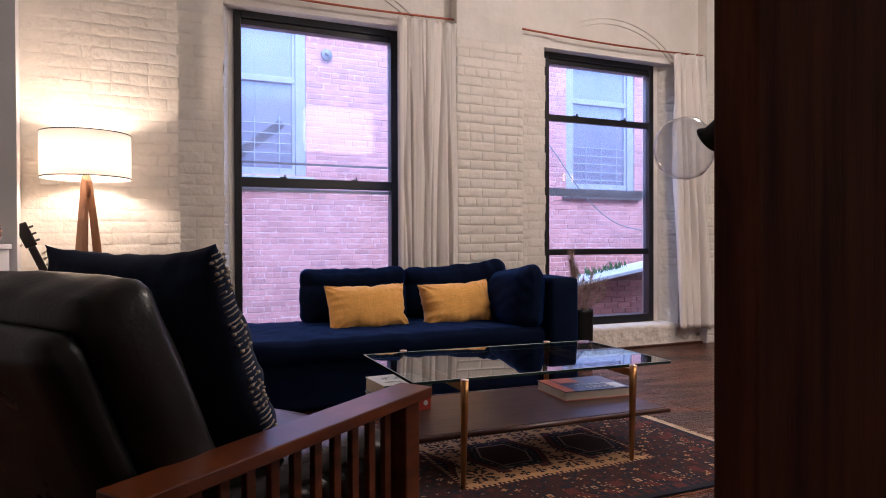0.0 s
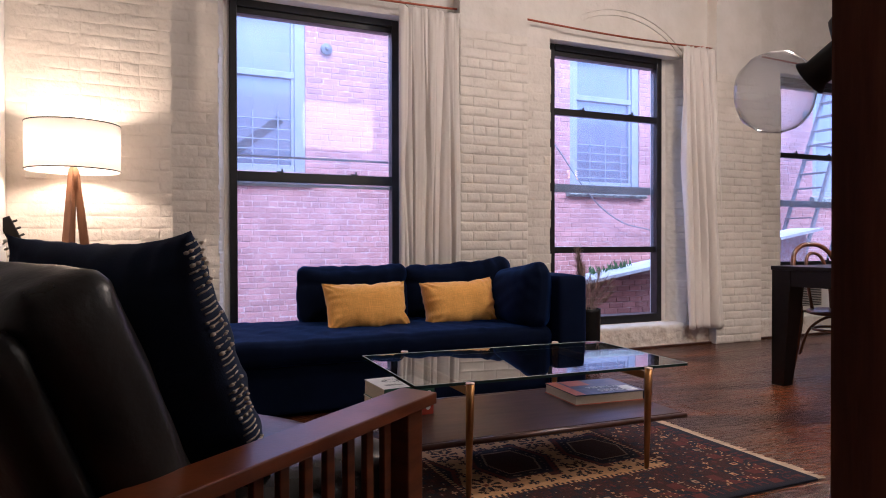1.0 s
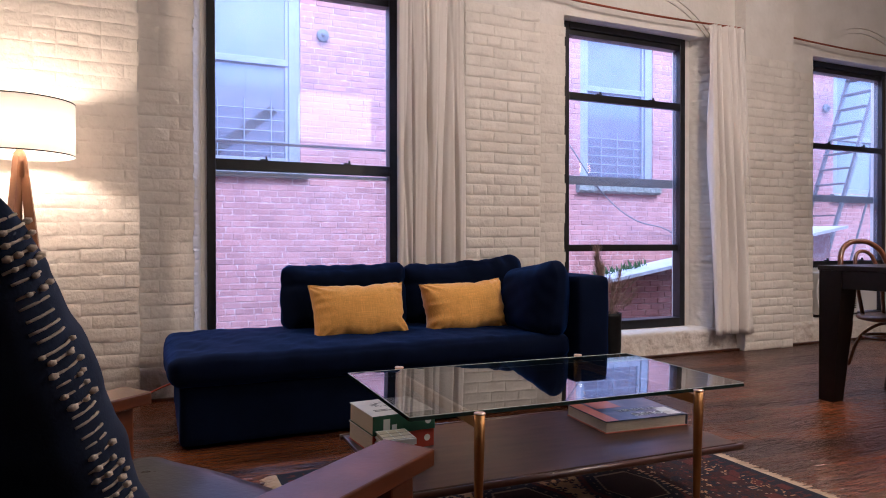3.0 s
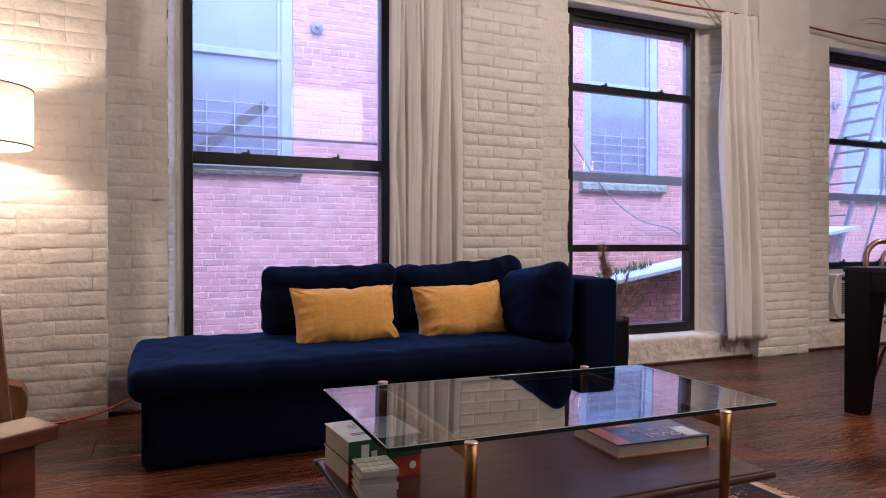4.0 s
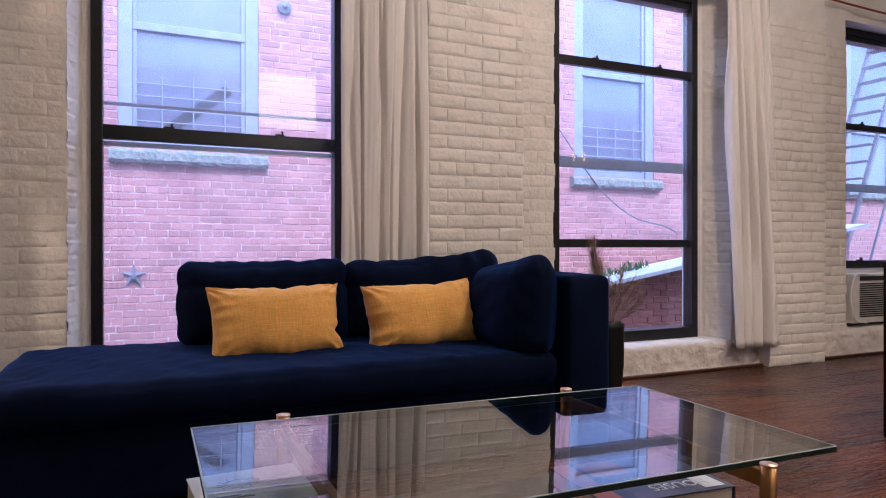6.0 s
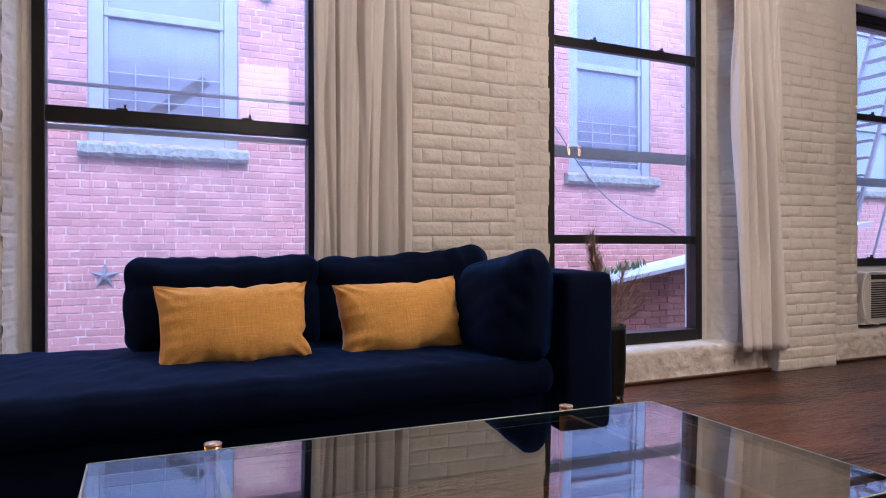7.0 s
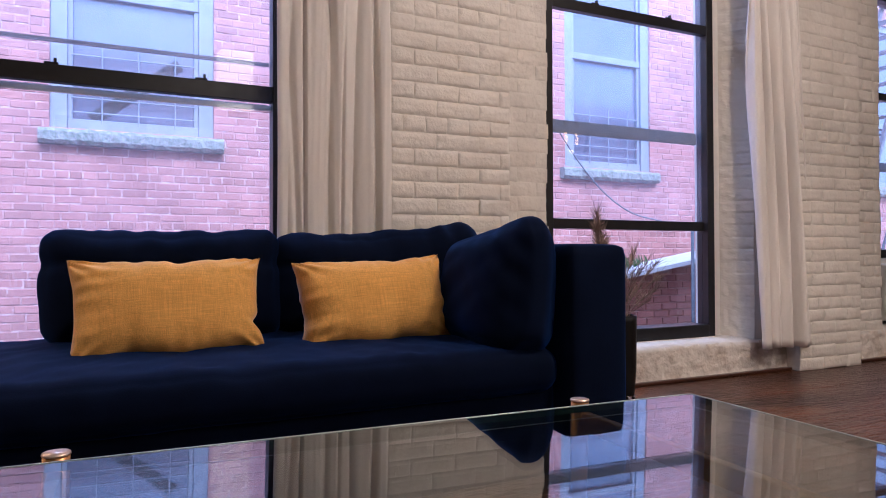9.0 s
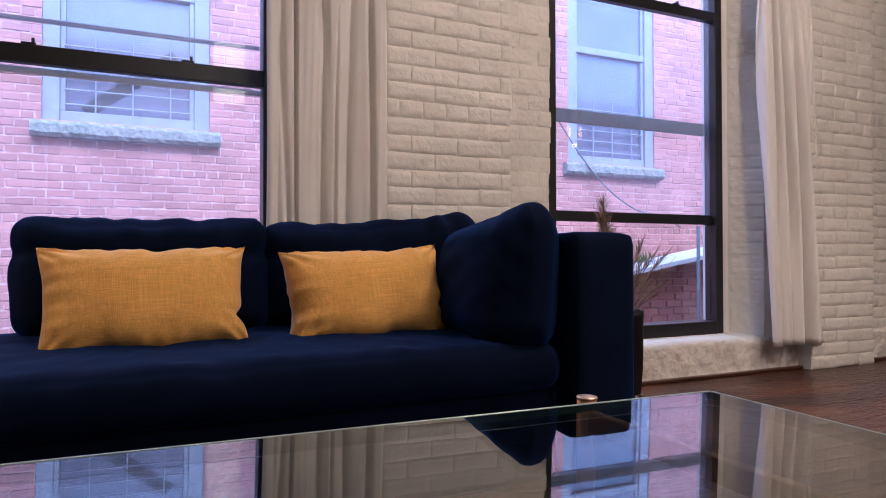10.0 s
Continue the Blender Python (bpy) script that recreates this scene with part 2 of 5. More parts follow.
M_STONE = surf("mossy_stone_sill", (0.27, 0.27, 0.25), (0.15, 0.17, 0.135), 0.9, 26.0, bump=1.0, bscale=48, bdist=0.014, fine=0.3)
# white frames coloured bluish grey, as the blue daylight tints them
M_BLUELIT = surf("white_paint_in_blue_light", (0.24, 0.255, 0.30), (0.20, 0.215, 0.26), 0.6, 8.0)
M_XGLASS = surf("dim_window_glass", (0.09, 0.095, 0.145), (0.155, 0.16, 0.21), 0.06, 1.2, contrast=(0.3, 0.7), spec=0.8)
M_IRON = surf("grey_painted_iron", (0.14, 0.14, 0.15), (0.09, 0.09, 0.10), 0.5, 14.0)
M_METALROOF = surf("white_metal_coping", (0.70, 0.70, 0.70), (0.58, 0.58, 0.58), 0.45, 6.0)
M_GROUND = surf("courtyard_concrete", (0.22, 0.21, 0.20), (0.15, 0.15, 0.14), 0.9, 1.5, bump=0.4, bscale=20)
M_LEAF = surf("weeds", (0.06, 0.11, 0.03), (0.04, 0.08, 0.02), 0.7, 20.0)
M_CLEAR = bpy.data.materials.new("clear_crystal")
M_CLEAR.use_nodes = True
M_CLEAR.node_tree.nodes["Principled BSDF"].inputs["Transmission Weight"].default_value = 1.0
M_CLEAR.node_tree.nodes["Principled BSDF"].inputs["Roughness"].default_value = 0.10
M_CLEAR.node_tree.nodes["Principled BSDF"].inputs["IOR"].default_value = 1.45
M_BULB = glow("glowing_filament", (1.0, 0.50, 0.16), 3.2)
M_BULBGLASS = glass("clear_bulb_glass")
# same film on the knob, so its pale gleam is put into the glass
M_CRYSTAL = hazy_glass("crystal_knob_glass", 0.2, 2.2)


# ---- building helpers ----
def thing(name, label, category, at=(0, 0, 0), rz=0.0, group="", kind=""):
    ob = new(name)
    ob.empty_display_size = 0.1
    ob.matrix_basis = pose(*at, 0, 0, rz)
    return tagged(ob, label, category, group, kind)


def part(name, bm, material, parent=None, label="", smooth=False):
    me = bpy.data.meshes.new(name)
    bmesh.ops.recalc_face_normals(bm, faces=bm.faces)
    if smooth:
        for f in bm.faces:
            f.smooth = True
    bm.to_mesh(me)
    bm.free()
    for m in material if isinstance(material, (list, tuple)) else [material]:
        me.materials.append(m)
    ob = new(name, me)
    if parent:
        ob.parent = parent
    return tagged(ob, label)


def box(x0, x1, y0, y1, z0, z1, bevel=0.0, bm=None, seg=2):
    bm = bm or bmesh.new()
    r = bmesh.ops.create_cube(bm, size=1.0, matrix=Matrix.LocRotScale(((x0 + x1) / 2, (y0 + y1) / 2, (z0 + z1) / 2), None, (abs(x1 - x0), abs(y1 - y0), abs(z1 - z0))))
    if bevel:
        es = {e for v in r["verts"] for e in v.link_edges}
        bmesh.ops.bevel(bm, geom=list(es), offset=bevel, segments=seg, affect="EDGES", profile=0.5)
    return bm


def turned(profile, segs=24, bm=None, centre=(0, 0)):
    """A lathe shape from (radius, height) pairs."""
    bm = bm or bmesh.new()
    rings = []
    for r, z in profile:
        rings.append([bm.verts.new((centre[0] + r * math.cos(2 * math.pi * i / segs), centre[1] + r * math.sin(2 * math.pi * i / segs), z)) for i in range(segs)])
    for a, b in zip(rings, rings[1:]):
        for i in range(segs):
            bm.faces.new((a[i], a[(i + 1) % segs], b[(i + 1) % segs], b[i]))
    for ring in () if tuple(profile[0]) == tuple(profile[-1]) else (rings[0], rings[-1]):
        if (ring[0].co - ring[segs // 2].co).length > 1e-4:
            bm.faces.new(ring)
    return bm


def tube(points, radius, sides=8, bm=None, radii=None, closed=False):
    """A round bar along a line of points."""
    bm = bm or bmesh.new()
    pts = [Vector(p) for p in points]
    rings, side = [], None
    for i, p in enumerate(pts):
        a = pts[i - 1] if i or closed else p
        b = pts[(i + 1) % len(pts)] if i + 1 < len(pts) or closed else p
        d = (b - a).normalized()
        if side is None:
            side = d.orthogonal().normalized()
        side = (side - d * side.dot(d)).normalized()
        up = d.cross(side)
        r = radii[i] if radii else radius
        rings.append([bm.verts.new(p + r * (math.cos(2 * math.pi * k / sides) * side + math.sin(2 * math.pi * k / sides) * up)) for k in range(sides)])
    pairs = list(zip(rings, rings[1:])) + ([(rings[-1], rings[0])] if closed else [])
    for a, b in pairs:
        for k in range(sides):
            bm.faces.new((a[k], a[(k + 1) % sides], b[(k + 1) % sides], b[k]))
    if not closed:
        bm.faces.new(rings[0])
        bm.faces.new(rings[-1])
    return bm


def arc(points, n=24):
    """A smooth line through points (Catmull-Rom)."""
    p = [Vector(q) for q in points]
    p = [2 * p[0] - p[1]] + p + [2 * p[-1] - p[-2]]
    out = []
    segs = len(p) - 3
    for i in range(n + 1):
        s = min(i / n * segs, segs - 1e-6)
        k = int(s)
        t = s - k
        a, b, c, d = p[k:k + 4]
        out.append(0.5 * (2 * b + (c - a) * t + (2 * a - 5 * b + 4 * c - d) * t * t + (3 * b - a - 3 * c + d) * t ** 3))
    return out


def pillow(w, h, d, pinch=0.06, wrinkle=0.006, n=36, seed=0.0, square=0.5, sag=0.0, rounded=0.0):
    """A stuffed pillow with drawn-out corners, in x and z, belly along y."""
    bm = bmesh.new()
    grid = {}
    for s in (-1, 1):
        for i in range(n + 1):
            for j in range(n + 1):
                edge = i in (0, n) or j in (0, n)
                if s == 1 and edge:
                    grid[s, i, j] = grid[-1, i, j]
                    continue
                u, v = 2 * i / n - 1, 2 * j / n - 1
                px = w / 2 * u * (1 - pinch * (1 - v * v) * abs(u) ** 3)
                pz = h / 2 * v * (1 - pinch * 1.3 * (1 - u * u) * abs(v) ** 3)
                px, pz = px * (1 - rounded * u * u * v ** 4), pz * (1 - rounded * v * v * u ** 4)
                belly = max(0.0, (1 - abs(u) ** 2.6) * (1 - abs(v) ** 2.6)) ** square
                q = Vector((px * 9 + seed, s * 2.0 + seed, pz * 9))
                crease = noise.noise(q) * 0.6 + noise.noise(q * 2.3) * 0.4
                rim = (1 - belly) * 0.8 + 0.2
                gather = noise.noise(Vector((px * 34 + seed, 0.7 * s, pz * 5))) * abs(v) ** 3 + noise.noise(Vector((px * 5 + seed, 0.3 * s, pz * 34))) * abs(u) ** 3
                py = s * d / 2 * belly + wrinkle * (crease * rim * 0.6 + gather * 0.6) * min(1, belly * 4)
                pz += wrinkle * 0.3 * noise.noise(Vector((px * 14 + seed, 3.1, 0))) * abs(v)
                px += wrinkle * 0.3 * noise.noise(Vector((pz * 14 + seed, 7.1, 0))) * abs(u)
                pz -= sag * (1 - v) * 0.5 * (1 - u * u)
                grid[s, i, j] = bm.verts.new((px, py, pz))
    for s in (-1, 1):
        for i in range(n):
            for j in range(n):
                bm.faces.new((grid[s, i, j], grid[s, i + 1, j], grid[s, i + 1, j + 1], grid[s, i, j + 1]))
    return bm


def soft_block(x0, x1, y0, y1, z0, z1, r=0.05, n=14, puff=0.0, wrinkle=0.004, seed=0.0, freq=7.0, fold=0.0):
    """An upholstered block: rounded edges, slight crown, uneven cloth."""
    bm = bmesh.new()
    c = Vector(((x0 + x1) / 2, (y0 + y1) / 2, (z0 + z1) / 2))
    half = Vector(((x1 - x0) / 2, (y1 - y0) / 2, (z1 - z0) / 2))
    grid = {}

    def vert(p):
        key = (round(p[0], 5), round(p[1], 5), round(p[2], 5))
        if key not in grid:
            q = Vector(p)
            inner = Vector([max(-(half[k] - r), min(half[k] - r, q[k] * half[k])) for k in range(3)])
            off = Vector([q[k] * half[k] for k in range(3)]) - inner
            if off.length > 1e-6:
                off = off.normalized() * r
            pos = inner + off
            for k in range(3):
                a, b = (k + 1) % 3, (k + 2) % 3
                pos[k] += math.copysign(puff, q[k]) * max(0, 1 - q[a] ** 2) * max(0, 1 - q[b] ** 2) * (1 if abs(q[k]) > 0.99 else 0)
            w = (c + pos) * freq + Vector((seed, seed, seed))
            pos += wrinkle * Vector((noise.noise(w), noise.noise(w + Vector((9, 0, 0))), noise.noise(w + Vector((0, 9, 0)))))
            w *= 2.7
            pos += wrinkle * 0.4 * Vector((noise.noise(w), noise.noise(w + Vector((9, 0, 0))), noise.noise(w + Vector((0, 9, 0)))))
            if fold:
                g = c + pos
                a = noise.noise(Vector((g.x * 15 + seed, g.z * 4, g.y * 4))) + 0.6 * noise.noise(Vector((g.x * 31 + seed, g.z * 7, g.y * 7)))
                near = 0.35 + 0.65 * max(abs(q[0]), abs(q[2])) ** 4
                pos += Vector((0, math.copysign(1, q[1] or 1) * 0.7, 0.8)) * fold * a * near
            grid[key] = bm.verts.new(c + pos)
        return grid[key]

    counts = [max(n, int(2 * half[k] / (0.014 if fold else 0.035))) for k in range(3)]

    def steps(k):
        m = counts[k]
        return [-1 + 2 * i / m for i in range(m + 1)]

    for k in range(3):
        a, b = (k + 1) % 3, (k + 2) % 3
        sa, sb = steps(a), steps(b)
        for s in (-1.0, 1.0):
            for i in range(len(sa) - 1):
                for j in range(len(sb) - 1):
                    quad = []
                    for u, v in ((sa[i], sb[j]), (sa[i + 1], sb[j]), (sa[i + 1], sb[j + 1]), (sa[i], sb[j + 1])):
                        p = [0.0] * 3
                        p[k], p[a], p[b] = s, u, v
                        quad.append(vert(p))
                    bm.faces.new(quad)
    return bm


def writing(text, size, m, material, parent, name="lettering", depth=0.0006):
    """Raised letters, turned into a mesh."""
    cu = bpy.data.curves.new(name, "FONT")
    cu.body, cu.size, cu.extrude, cu.align_x, cu.align_y = text, size, depth, "CENTER", "CENTER"
    tmp = bpy.data.objects.new("tmp", cu)
    me = bpy.data.meshes.new_from_object(tmp)
    bpy.data.objects.remove(tmp)
    me.name = name
    me.materials.clear()
    me.materials.append(material)
    ob = new(name, me)
    ob.parent = parent
    ob.matrix_basis = m
    return ob


# ---- large structure ----
YP, YR, YW, ZC = -0.25, -0.13, 0.02, 3.45
BAYS = {"1": (-1.53, 0.45, -1.158, 0.056), "2": (1.03, 3.00, 1.39, 2.586), "3": (3.56, 5.53, 4.03, 5.16)}


def structure(name, bm, material, label, smooth=False):
    return tagged(part(name, bm, material, None, label, smooth), kind="structure", category=name.split("_")[0])


floor = structure("floor", box(-4.2, 10.2, -7.2, 0.16, -0.12, -0.022), M_DARK, "subfloor under the dark red-brown boards")
structure("ceiling", box(-4.2, 10.2, -7.2, 0.16, ZC, ZC + 0.12), M_CEIL, "plain white painted ceiling")
structure("wall_east", box(10.0, 10.2, -7.0, 0.4, 0, ZC), M_WALL, "plain painted wall at the far end")
structure("wall_back", box(-4.0, 10.0, -7.2, -7.0, 0, ZC), M_WALL, "plain painted wall behind the doorway")
structure("wall_side", box(-4.2, -4.0, -7.0, 0.4, 0, ZC), M_WALL, "plain painted wall of the hall")
structure("wall_south", box(-0.40, 1.2, -4.30, -4.16, 0, ZC), M_WALL, "white painted wall beside the dark door")
structure("wall_east_bay", box(5.53, 10.0, YP, 0.15, 0, ZC), M_PLASTER, "white painted brick wall past the windows")

bm = bmesh.new()
poly = [(-3.98, -0.92), (-2.31, -0.92), (-2.395, YP - 0.002), (-2.395, 0.4), (-3.98, 0.4)]
low = [bm.verts.new((x, y, 0)) for x, y in poly]
top = [bm.verts.new((x, y, ZC)) for x, y in poly]
for i in range(5):
    bm.faces.new((low[i], low[(i + 1) % 5], top[(i + 1) % 5], top[i]))
bm.faces.new(low)
bm.faces.new(top)
structure("wall_west", bm, M_WALL, "smooth grey-white painted wall corner beside the lamp")

# brick pilasters, each a core that carries its bricks
PILASTERS = {"pilaster_1": (-2.395, -1.53), "pilaster_2": (0.45, 1.03), "pilaster_3": (3.00, 3.56)}
cores = {}
for name, (x0, x1) in PILASTERS.items():
    cores[name] = structure(name, box(x0, x1, YP + 0.012, 0.15, 0, ZC), M_PLASTER, "white painted brick pilaster between the windows")


def bay(key):
    """The wall behind a window: splayed opening under a flat brick arch, sill and lunette."""
    x0, x1, f0, f1 = BAYS[key]
    a0, a1 = f0 - 0.085, f1 + 0.175
    b0, b1 = f0 - 0.035, f1 + 0.06
    sill, spring, rise = 0.20, 2.56, 0.33
    bm = bmesh.new()
    n = 24

    def crown(x, l, r, s, h):
        w = (r - l) / 2
        rad = (w * w + h * h) / (2 * h)
        return s + h - rad + math.sqrt(max(0, rad * rad - (x - (l + r) / 2) ** 2))

    def quad(*p):
        bm.faces.new([bm.verts.new(q) for q in p])

    xs = [a0 + (a1 - a0) * i / n for i in range(n + 1)]
    c0, c1 = a0 + 0.045, a1 - 0.045
    ya, yb = YR + 0.012, YR + 0.024
    bs = [c0 + (c1 - c0) * i / n for i in range(n + 1)]
    # front face
    quad((x0, YR, 0), (a0, YR, 0), (a0, YR, ZC), (x0, YR, ZC))
    quad((a1, YR, 0), (x1, YR, 0), (x1, YR, ZC), (a1, YR, ZC))
    for i in range(n):
        z0, z1 = crown(xs[i], a0, a1, spring, rise), crown(xs[i + 1], a0, a1, spring, rise)
        quad((xs[i], YR, z0), (xs[i + 1], YR, z1), (xs[i + 1], YR, ZC), (xs[i], YR, ZC))
        y0, y1 = crown(bs[i], c0, c1, spring, rise - 0.042), crown(bs[i + 1], c0, c1, spring, rise - 0.042)
        quad((xs[i], YR, z0), (xs[i + 1], YR, z1), (xs[i + 1], ya, z1), (xs[i], ya, z0))
        quad((xs[i], ya, z0), (xs[i + 1], ya, z1), (bs[i + 1], ya, y1), (bs[i], ya, y0))
        quad((bs[i], ya, y0), (bs[i + 1], ya, y1), (bs[i + 1], yb, y1), (bs[i], yb, y0))
        quad((bs[i], yb, y0), (bs[i + 1], yb, y1), (bs[i + 1], yb, 2.562), (bs[i], yb, 2.562))
    quad((a0, YR, 2.562), (a1, YR, 2.562), (b1, 0.10, 2.578), (b0, 0.10, 2.578))
    # reveals
    for front, inner, side in ((a0, b0, 1), (a1, b1, -1)):
        rows_, cols_ = 170, 8
        grid = []
        for j in range(rows_ + 1):
            z = sill - 0.02 + (2.585 - sill + 0.02) * j / rows_
            course = (z / 0.0715) % 1.0
            dip = 0.010 * max(0, 1 - min(course, 1 - course) / 0.13)
            tooth = 0.011 * noise.noise(Vector((int(z / 0.0715) * 3.7, side * 5.0, 1.0)))
            line = []
            for i in range(cols_ + 1):
                f = i / cols_
                rough = (1 - f) ** 0.7 if i else 1.0
                off = -dip * rough * (0.4 if f > 0.55 else 1.0) + tooth * (1 - f) + 0.006 * noise.noise(Vector((z * 26, f * 5, side * 3.0)))
                line.append(bm.verts.new((front + (inner - front) * f + side * (0.004 + off) * (1 if 0 < i < cols_ else (0.9 if i == 0 else 0)), YR + (0.02 - YR) * f, z)))
            grid.append(line)
        for r0, r1 in zip(grid, grid[1:]):
            for i in range(cols_):
                bm.faces.new((r0[i], r0[i + 1], r1[i + 1], r1[i]))
    # casing strips beside the frame, and the outer reveals
    quad((b0, 0.02, sill), (f0 + 0.01, 0.02, sill), (f0 + 0.01, 0.02, 2.578), (b0, 0.02, 2.578))
    quad((f1 - 0.01, 0.02, sill), (b1, 0.02, sill), (b1, 0.02, 2.578), (f1 - 0.01, 0.02, 2.578))
    # outer face
    for p, q in ((x0, f0), (f1, x1)):
        quad((p, 0.15, 0), (q, 0.15, 0), (q, 0.15, ZC), (p, 0.15, ZC))
    quad((f0, 0.15, 2.578), (f1, 0.15, 2.578), (f1, 0.15, ZC), (f0, 0.15, ZC))
    quad((f0, 0.15, 0), (f1, 0.15, 0), (f1, 0.15, 0.16), (f0, 0.15, 0.16))
    for p in (f0, f1):
        quad((p, 0.02, 0.16), (p, 0.15, 0.16), (p, 0.15, 2.578), (p, 0.02, 2.578))
    quad((f0, 0.02, 2.578), (f1, 0.02, 2.578), (f1, 0.15, 2.578), (f0, 0.15, 2.578))
    bmesh.ops.remove_doubles(bm, verts=bm.verts, dist=0.0005)
    wall = structure("wall_north_" + key, bm, M_PLASTER, "white plastered brick wall with an arched window recess")
    # sill block with a rough broken front
    sb = bmesh.new()
    cols, rows = 150, 10
    g = [[sb.verts.new((x0 + (x1 - x0) * i / cols, YR - 0.025 - 0.010 * noise.noise(Vector((i * 0.16, j * 0.5, 3.3))) - 0.007 * noise.noise(Vector((i * 0.5, j * 1.3, 9.1))) - (0.010 if j < 1 else 0),
                        0.165 * j / rows + (0.012 * noise.noise(Vector((i * 0.12, 5, 1))) if j == rows else 0))) for i in range(cols + 1)] for j in range(rows + 1)]
    back = [sb.verts.new((x0 + (x1 - x0) * i / cols, 0.02, 0.206)) for i in range(cols + 1)]
    mid = [sb.verts.new((x0 + (x1 - x0) * i / cols, YR - 0.020, 0.187 + 0.006 * noise.noise(Vector((i * 0.14, 2, 1))))) for i in range(cols + 1)]
    g.append(mid)
    g.append(back)
    for r0, r1 in zip(g, g[1:]):
        for i in range(cols):
            sb.faces.new((r0[i], r0[i + 1], r1[i + 1], r1[i]))
    s = structure("window_sill_" + key, sb, [M_PLINTH, M_PLASTER], "chipped white painted masonry sill under the window", smooth=True)
    for f in s.data.polygons:
        f.material_index = 1 if f.center.z > 0.176 else 0
    structure("baseboard_" + key, box(x0 + 0.002, x1 - 0.002, YR - 0.062, YR - 0.03, 0.0005, 0.016, 0.004), M_WALNUT, "thin dark wooden strip at the wall foot")
    return wall


walls = {key: bay(key) for key in BAYS}


def window(key, rails, storm, bottom, top=2.575):
    x0, x1, f0, f1 = BAYS[key]
    w = tagged(thing("window_" + key, "tall black-framed sash window with clear panes", "window", (0, 0, 0)), kind="structure")
    j = 0.05
    part("window_frame", box(f0, f0 + j, 0.0, 0.085, 0.2, top, 0.004), M_BLACK, w)
    part("window_frame", box(f1 - j - 0.004, f1, 0.0, 0.085, 0.2, top, 0.004), M_BLACK, w)
    part("window_frame", box(f0 + j, f1 - j - 0.004, -0.004, 0.13, top - 0.055, top, 0.004), M_BLACK, w)
    part("window_frame", box(f0 + j, f1 - j - 0.004, 0.016, 0.10, top - 0.095, top - 0.055, 0.003), M_BLACK, w)
    part("window_frame", box(f0 + j, f1 - j - 0.004, -0.006, 0.13, 0.2, bottom, 0.005), M_BLACK, w)
    g0, g1 = f0 + j, f1 - j - 0.004
    for zl, zh, y in rails:
        r = part("sash_rail", box(g0, g1, y, y + 0.04, zl, zh, 0.003), M_BLACK, w)
        if zh - zl > 0.045 and y < 0.02:
            for fx in (0.26, 0.74):
                lx = g0 + (g1 - g0) * fx
                lb = box(lx - 0.024, lx + 0.024, y + 0.004, y + 0.03, zh, zh + 0.009, 0.002)
                box(lx + 0.008, lx + 0.018, y + 0.006, y + 0.024, zh + 0.009, zh + 0.026, 0.002, lb)
                part("sash_latch", lb, M_BLACK, r)
    for zl, zh in storm:
        ys = 0.052 if key == "1" and zh < 1.34 else 0.085
        part("storm_rail", box(g0, g1, ys, ys + 0.018, zl, zh, 0.002), M_PLASTIC if key == "1" and zh < 1.34 else M_GREYRAIL, w, "storm window rail")
    cuts = [bottom] + [v for zl, zh, _ in rails for v in (zl, zh)] + [top - 0.095]
    for zl, zh in zip(cuts[::2], cuts[1::2]):
        p = part("pane", box(g0, g1, 0.043, 0.047, zl - 0.01, zh + 0.01), M_HAZY if zl > 1.2 else (M_HAZYLOW if zl > 0.7 or key == "1" else M_PANE), w)
        p.visible_shadow = False
    return w


window("1", [(1.338, 1.405, 0.0)], [(1.515, 1.53), (1.312, 1.335)], 0.24)
window("2", [(0.825, 0.878, 0.03), (1.985, 2.04, 0.0)], [(1.345, 1.415)], 0.275)
w3 = window("3", [(0.66, 0.72, 0.01), (1.765, 1.815, 0.0)], [(1.28, 1.345)], 0.22)
part("filler_panel", box(4.08, 5.08, 0.03, 0.05, 0.23, 0.66, 0.002), M_WHITE, w3, "white panel round the air conditioner")

# ---- far side of the yard ----
YX = 3.6
structure("ground", box(-30, 40, 0.35, 40, -2.1, -2.0), M_GROUND, "grey concrete yard between the houses")
XW = (-9.0, 16.0, -2.0, 7.0)
OPENINGS = [(-1.19, 0.135, 1.80, 4.35), (4.11, 5.42, 1.76, 4.35), (9.42, 10.75, 1.76, 4.35)]
house = thing("brick_house", "old red brick house wall across the yard, weathered", "building", (0, YX, -2.0))


def xwall():
    bm = bmesh.new()
    xs = sorted({XW[0], XW[1], *(v for o in OPENINGS for v in o[:2])})
    for a, b in zip(xs, xs[1:]):
        hole = next((o for o in OPENINGS if o[0] <= a and b <= o[1]), None)
        for z0, z1 in ((XW[2], hole[2]), (hole[3], XW[3])) if hole else ((XW[2], XW[3]),):
            box(a, b, 0.012, 0.3, z0 + 2, z1 + 2, 0, bm)
    return bm


part("wall", xwall(), M_MORTAR, house, "pale lime mortar wall")
part("roof", box(XW[0] - 0.1, XW[1] + 0.1, -0.1, 4.0, 9.0, 9.2, 0.02), M_STONE, house)


def brick_verts(x0, x1, z0, z1, yf, yb, r, rnd):
    """Front of one brick: a slightly uneven face and four sloped sides."""
    j = [rnd.uniform(-0.0035, 0.0035) for _ in range(12)]
    return [(x0, yb, z0), (x1, yb, z0), (x1, yb, z1), (x0, yb, z1),
            (x0 + r + j[0], yf + j[1] / 2, z0 + r + j[2]), (x1 - r + j[3], yf + j[4] / 2, z0 + r + j[5]),
            (x1 - r + j[6], yf + j[7] / 2, z1 - r + j[8]), (x0 + r + j[9], yf + j[10] / 2, z1 - r + j[11])]


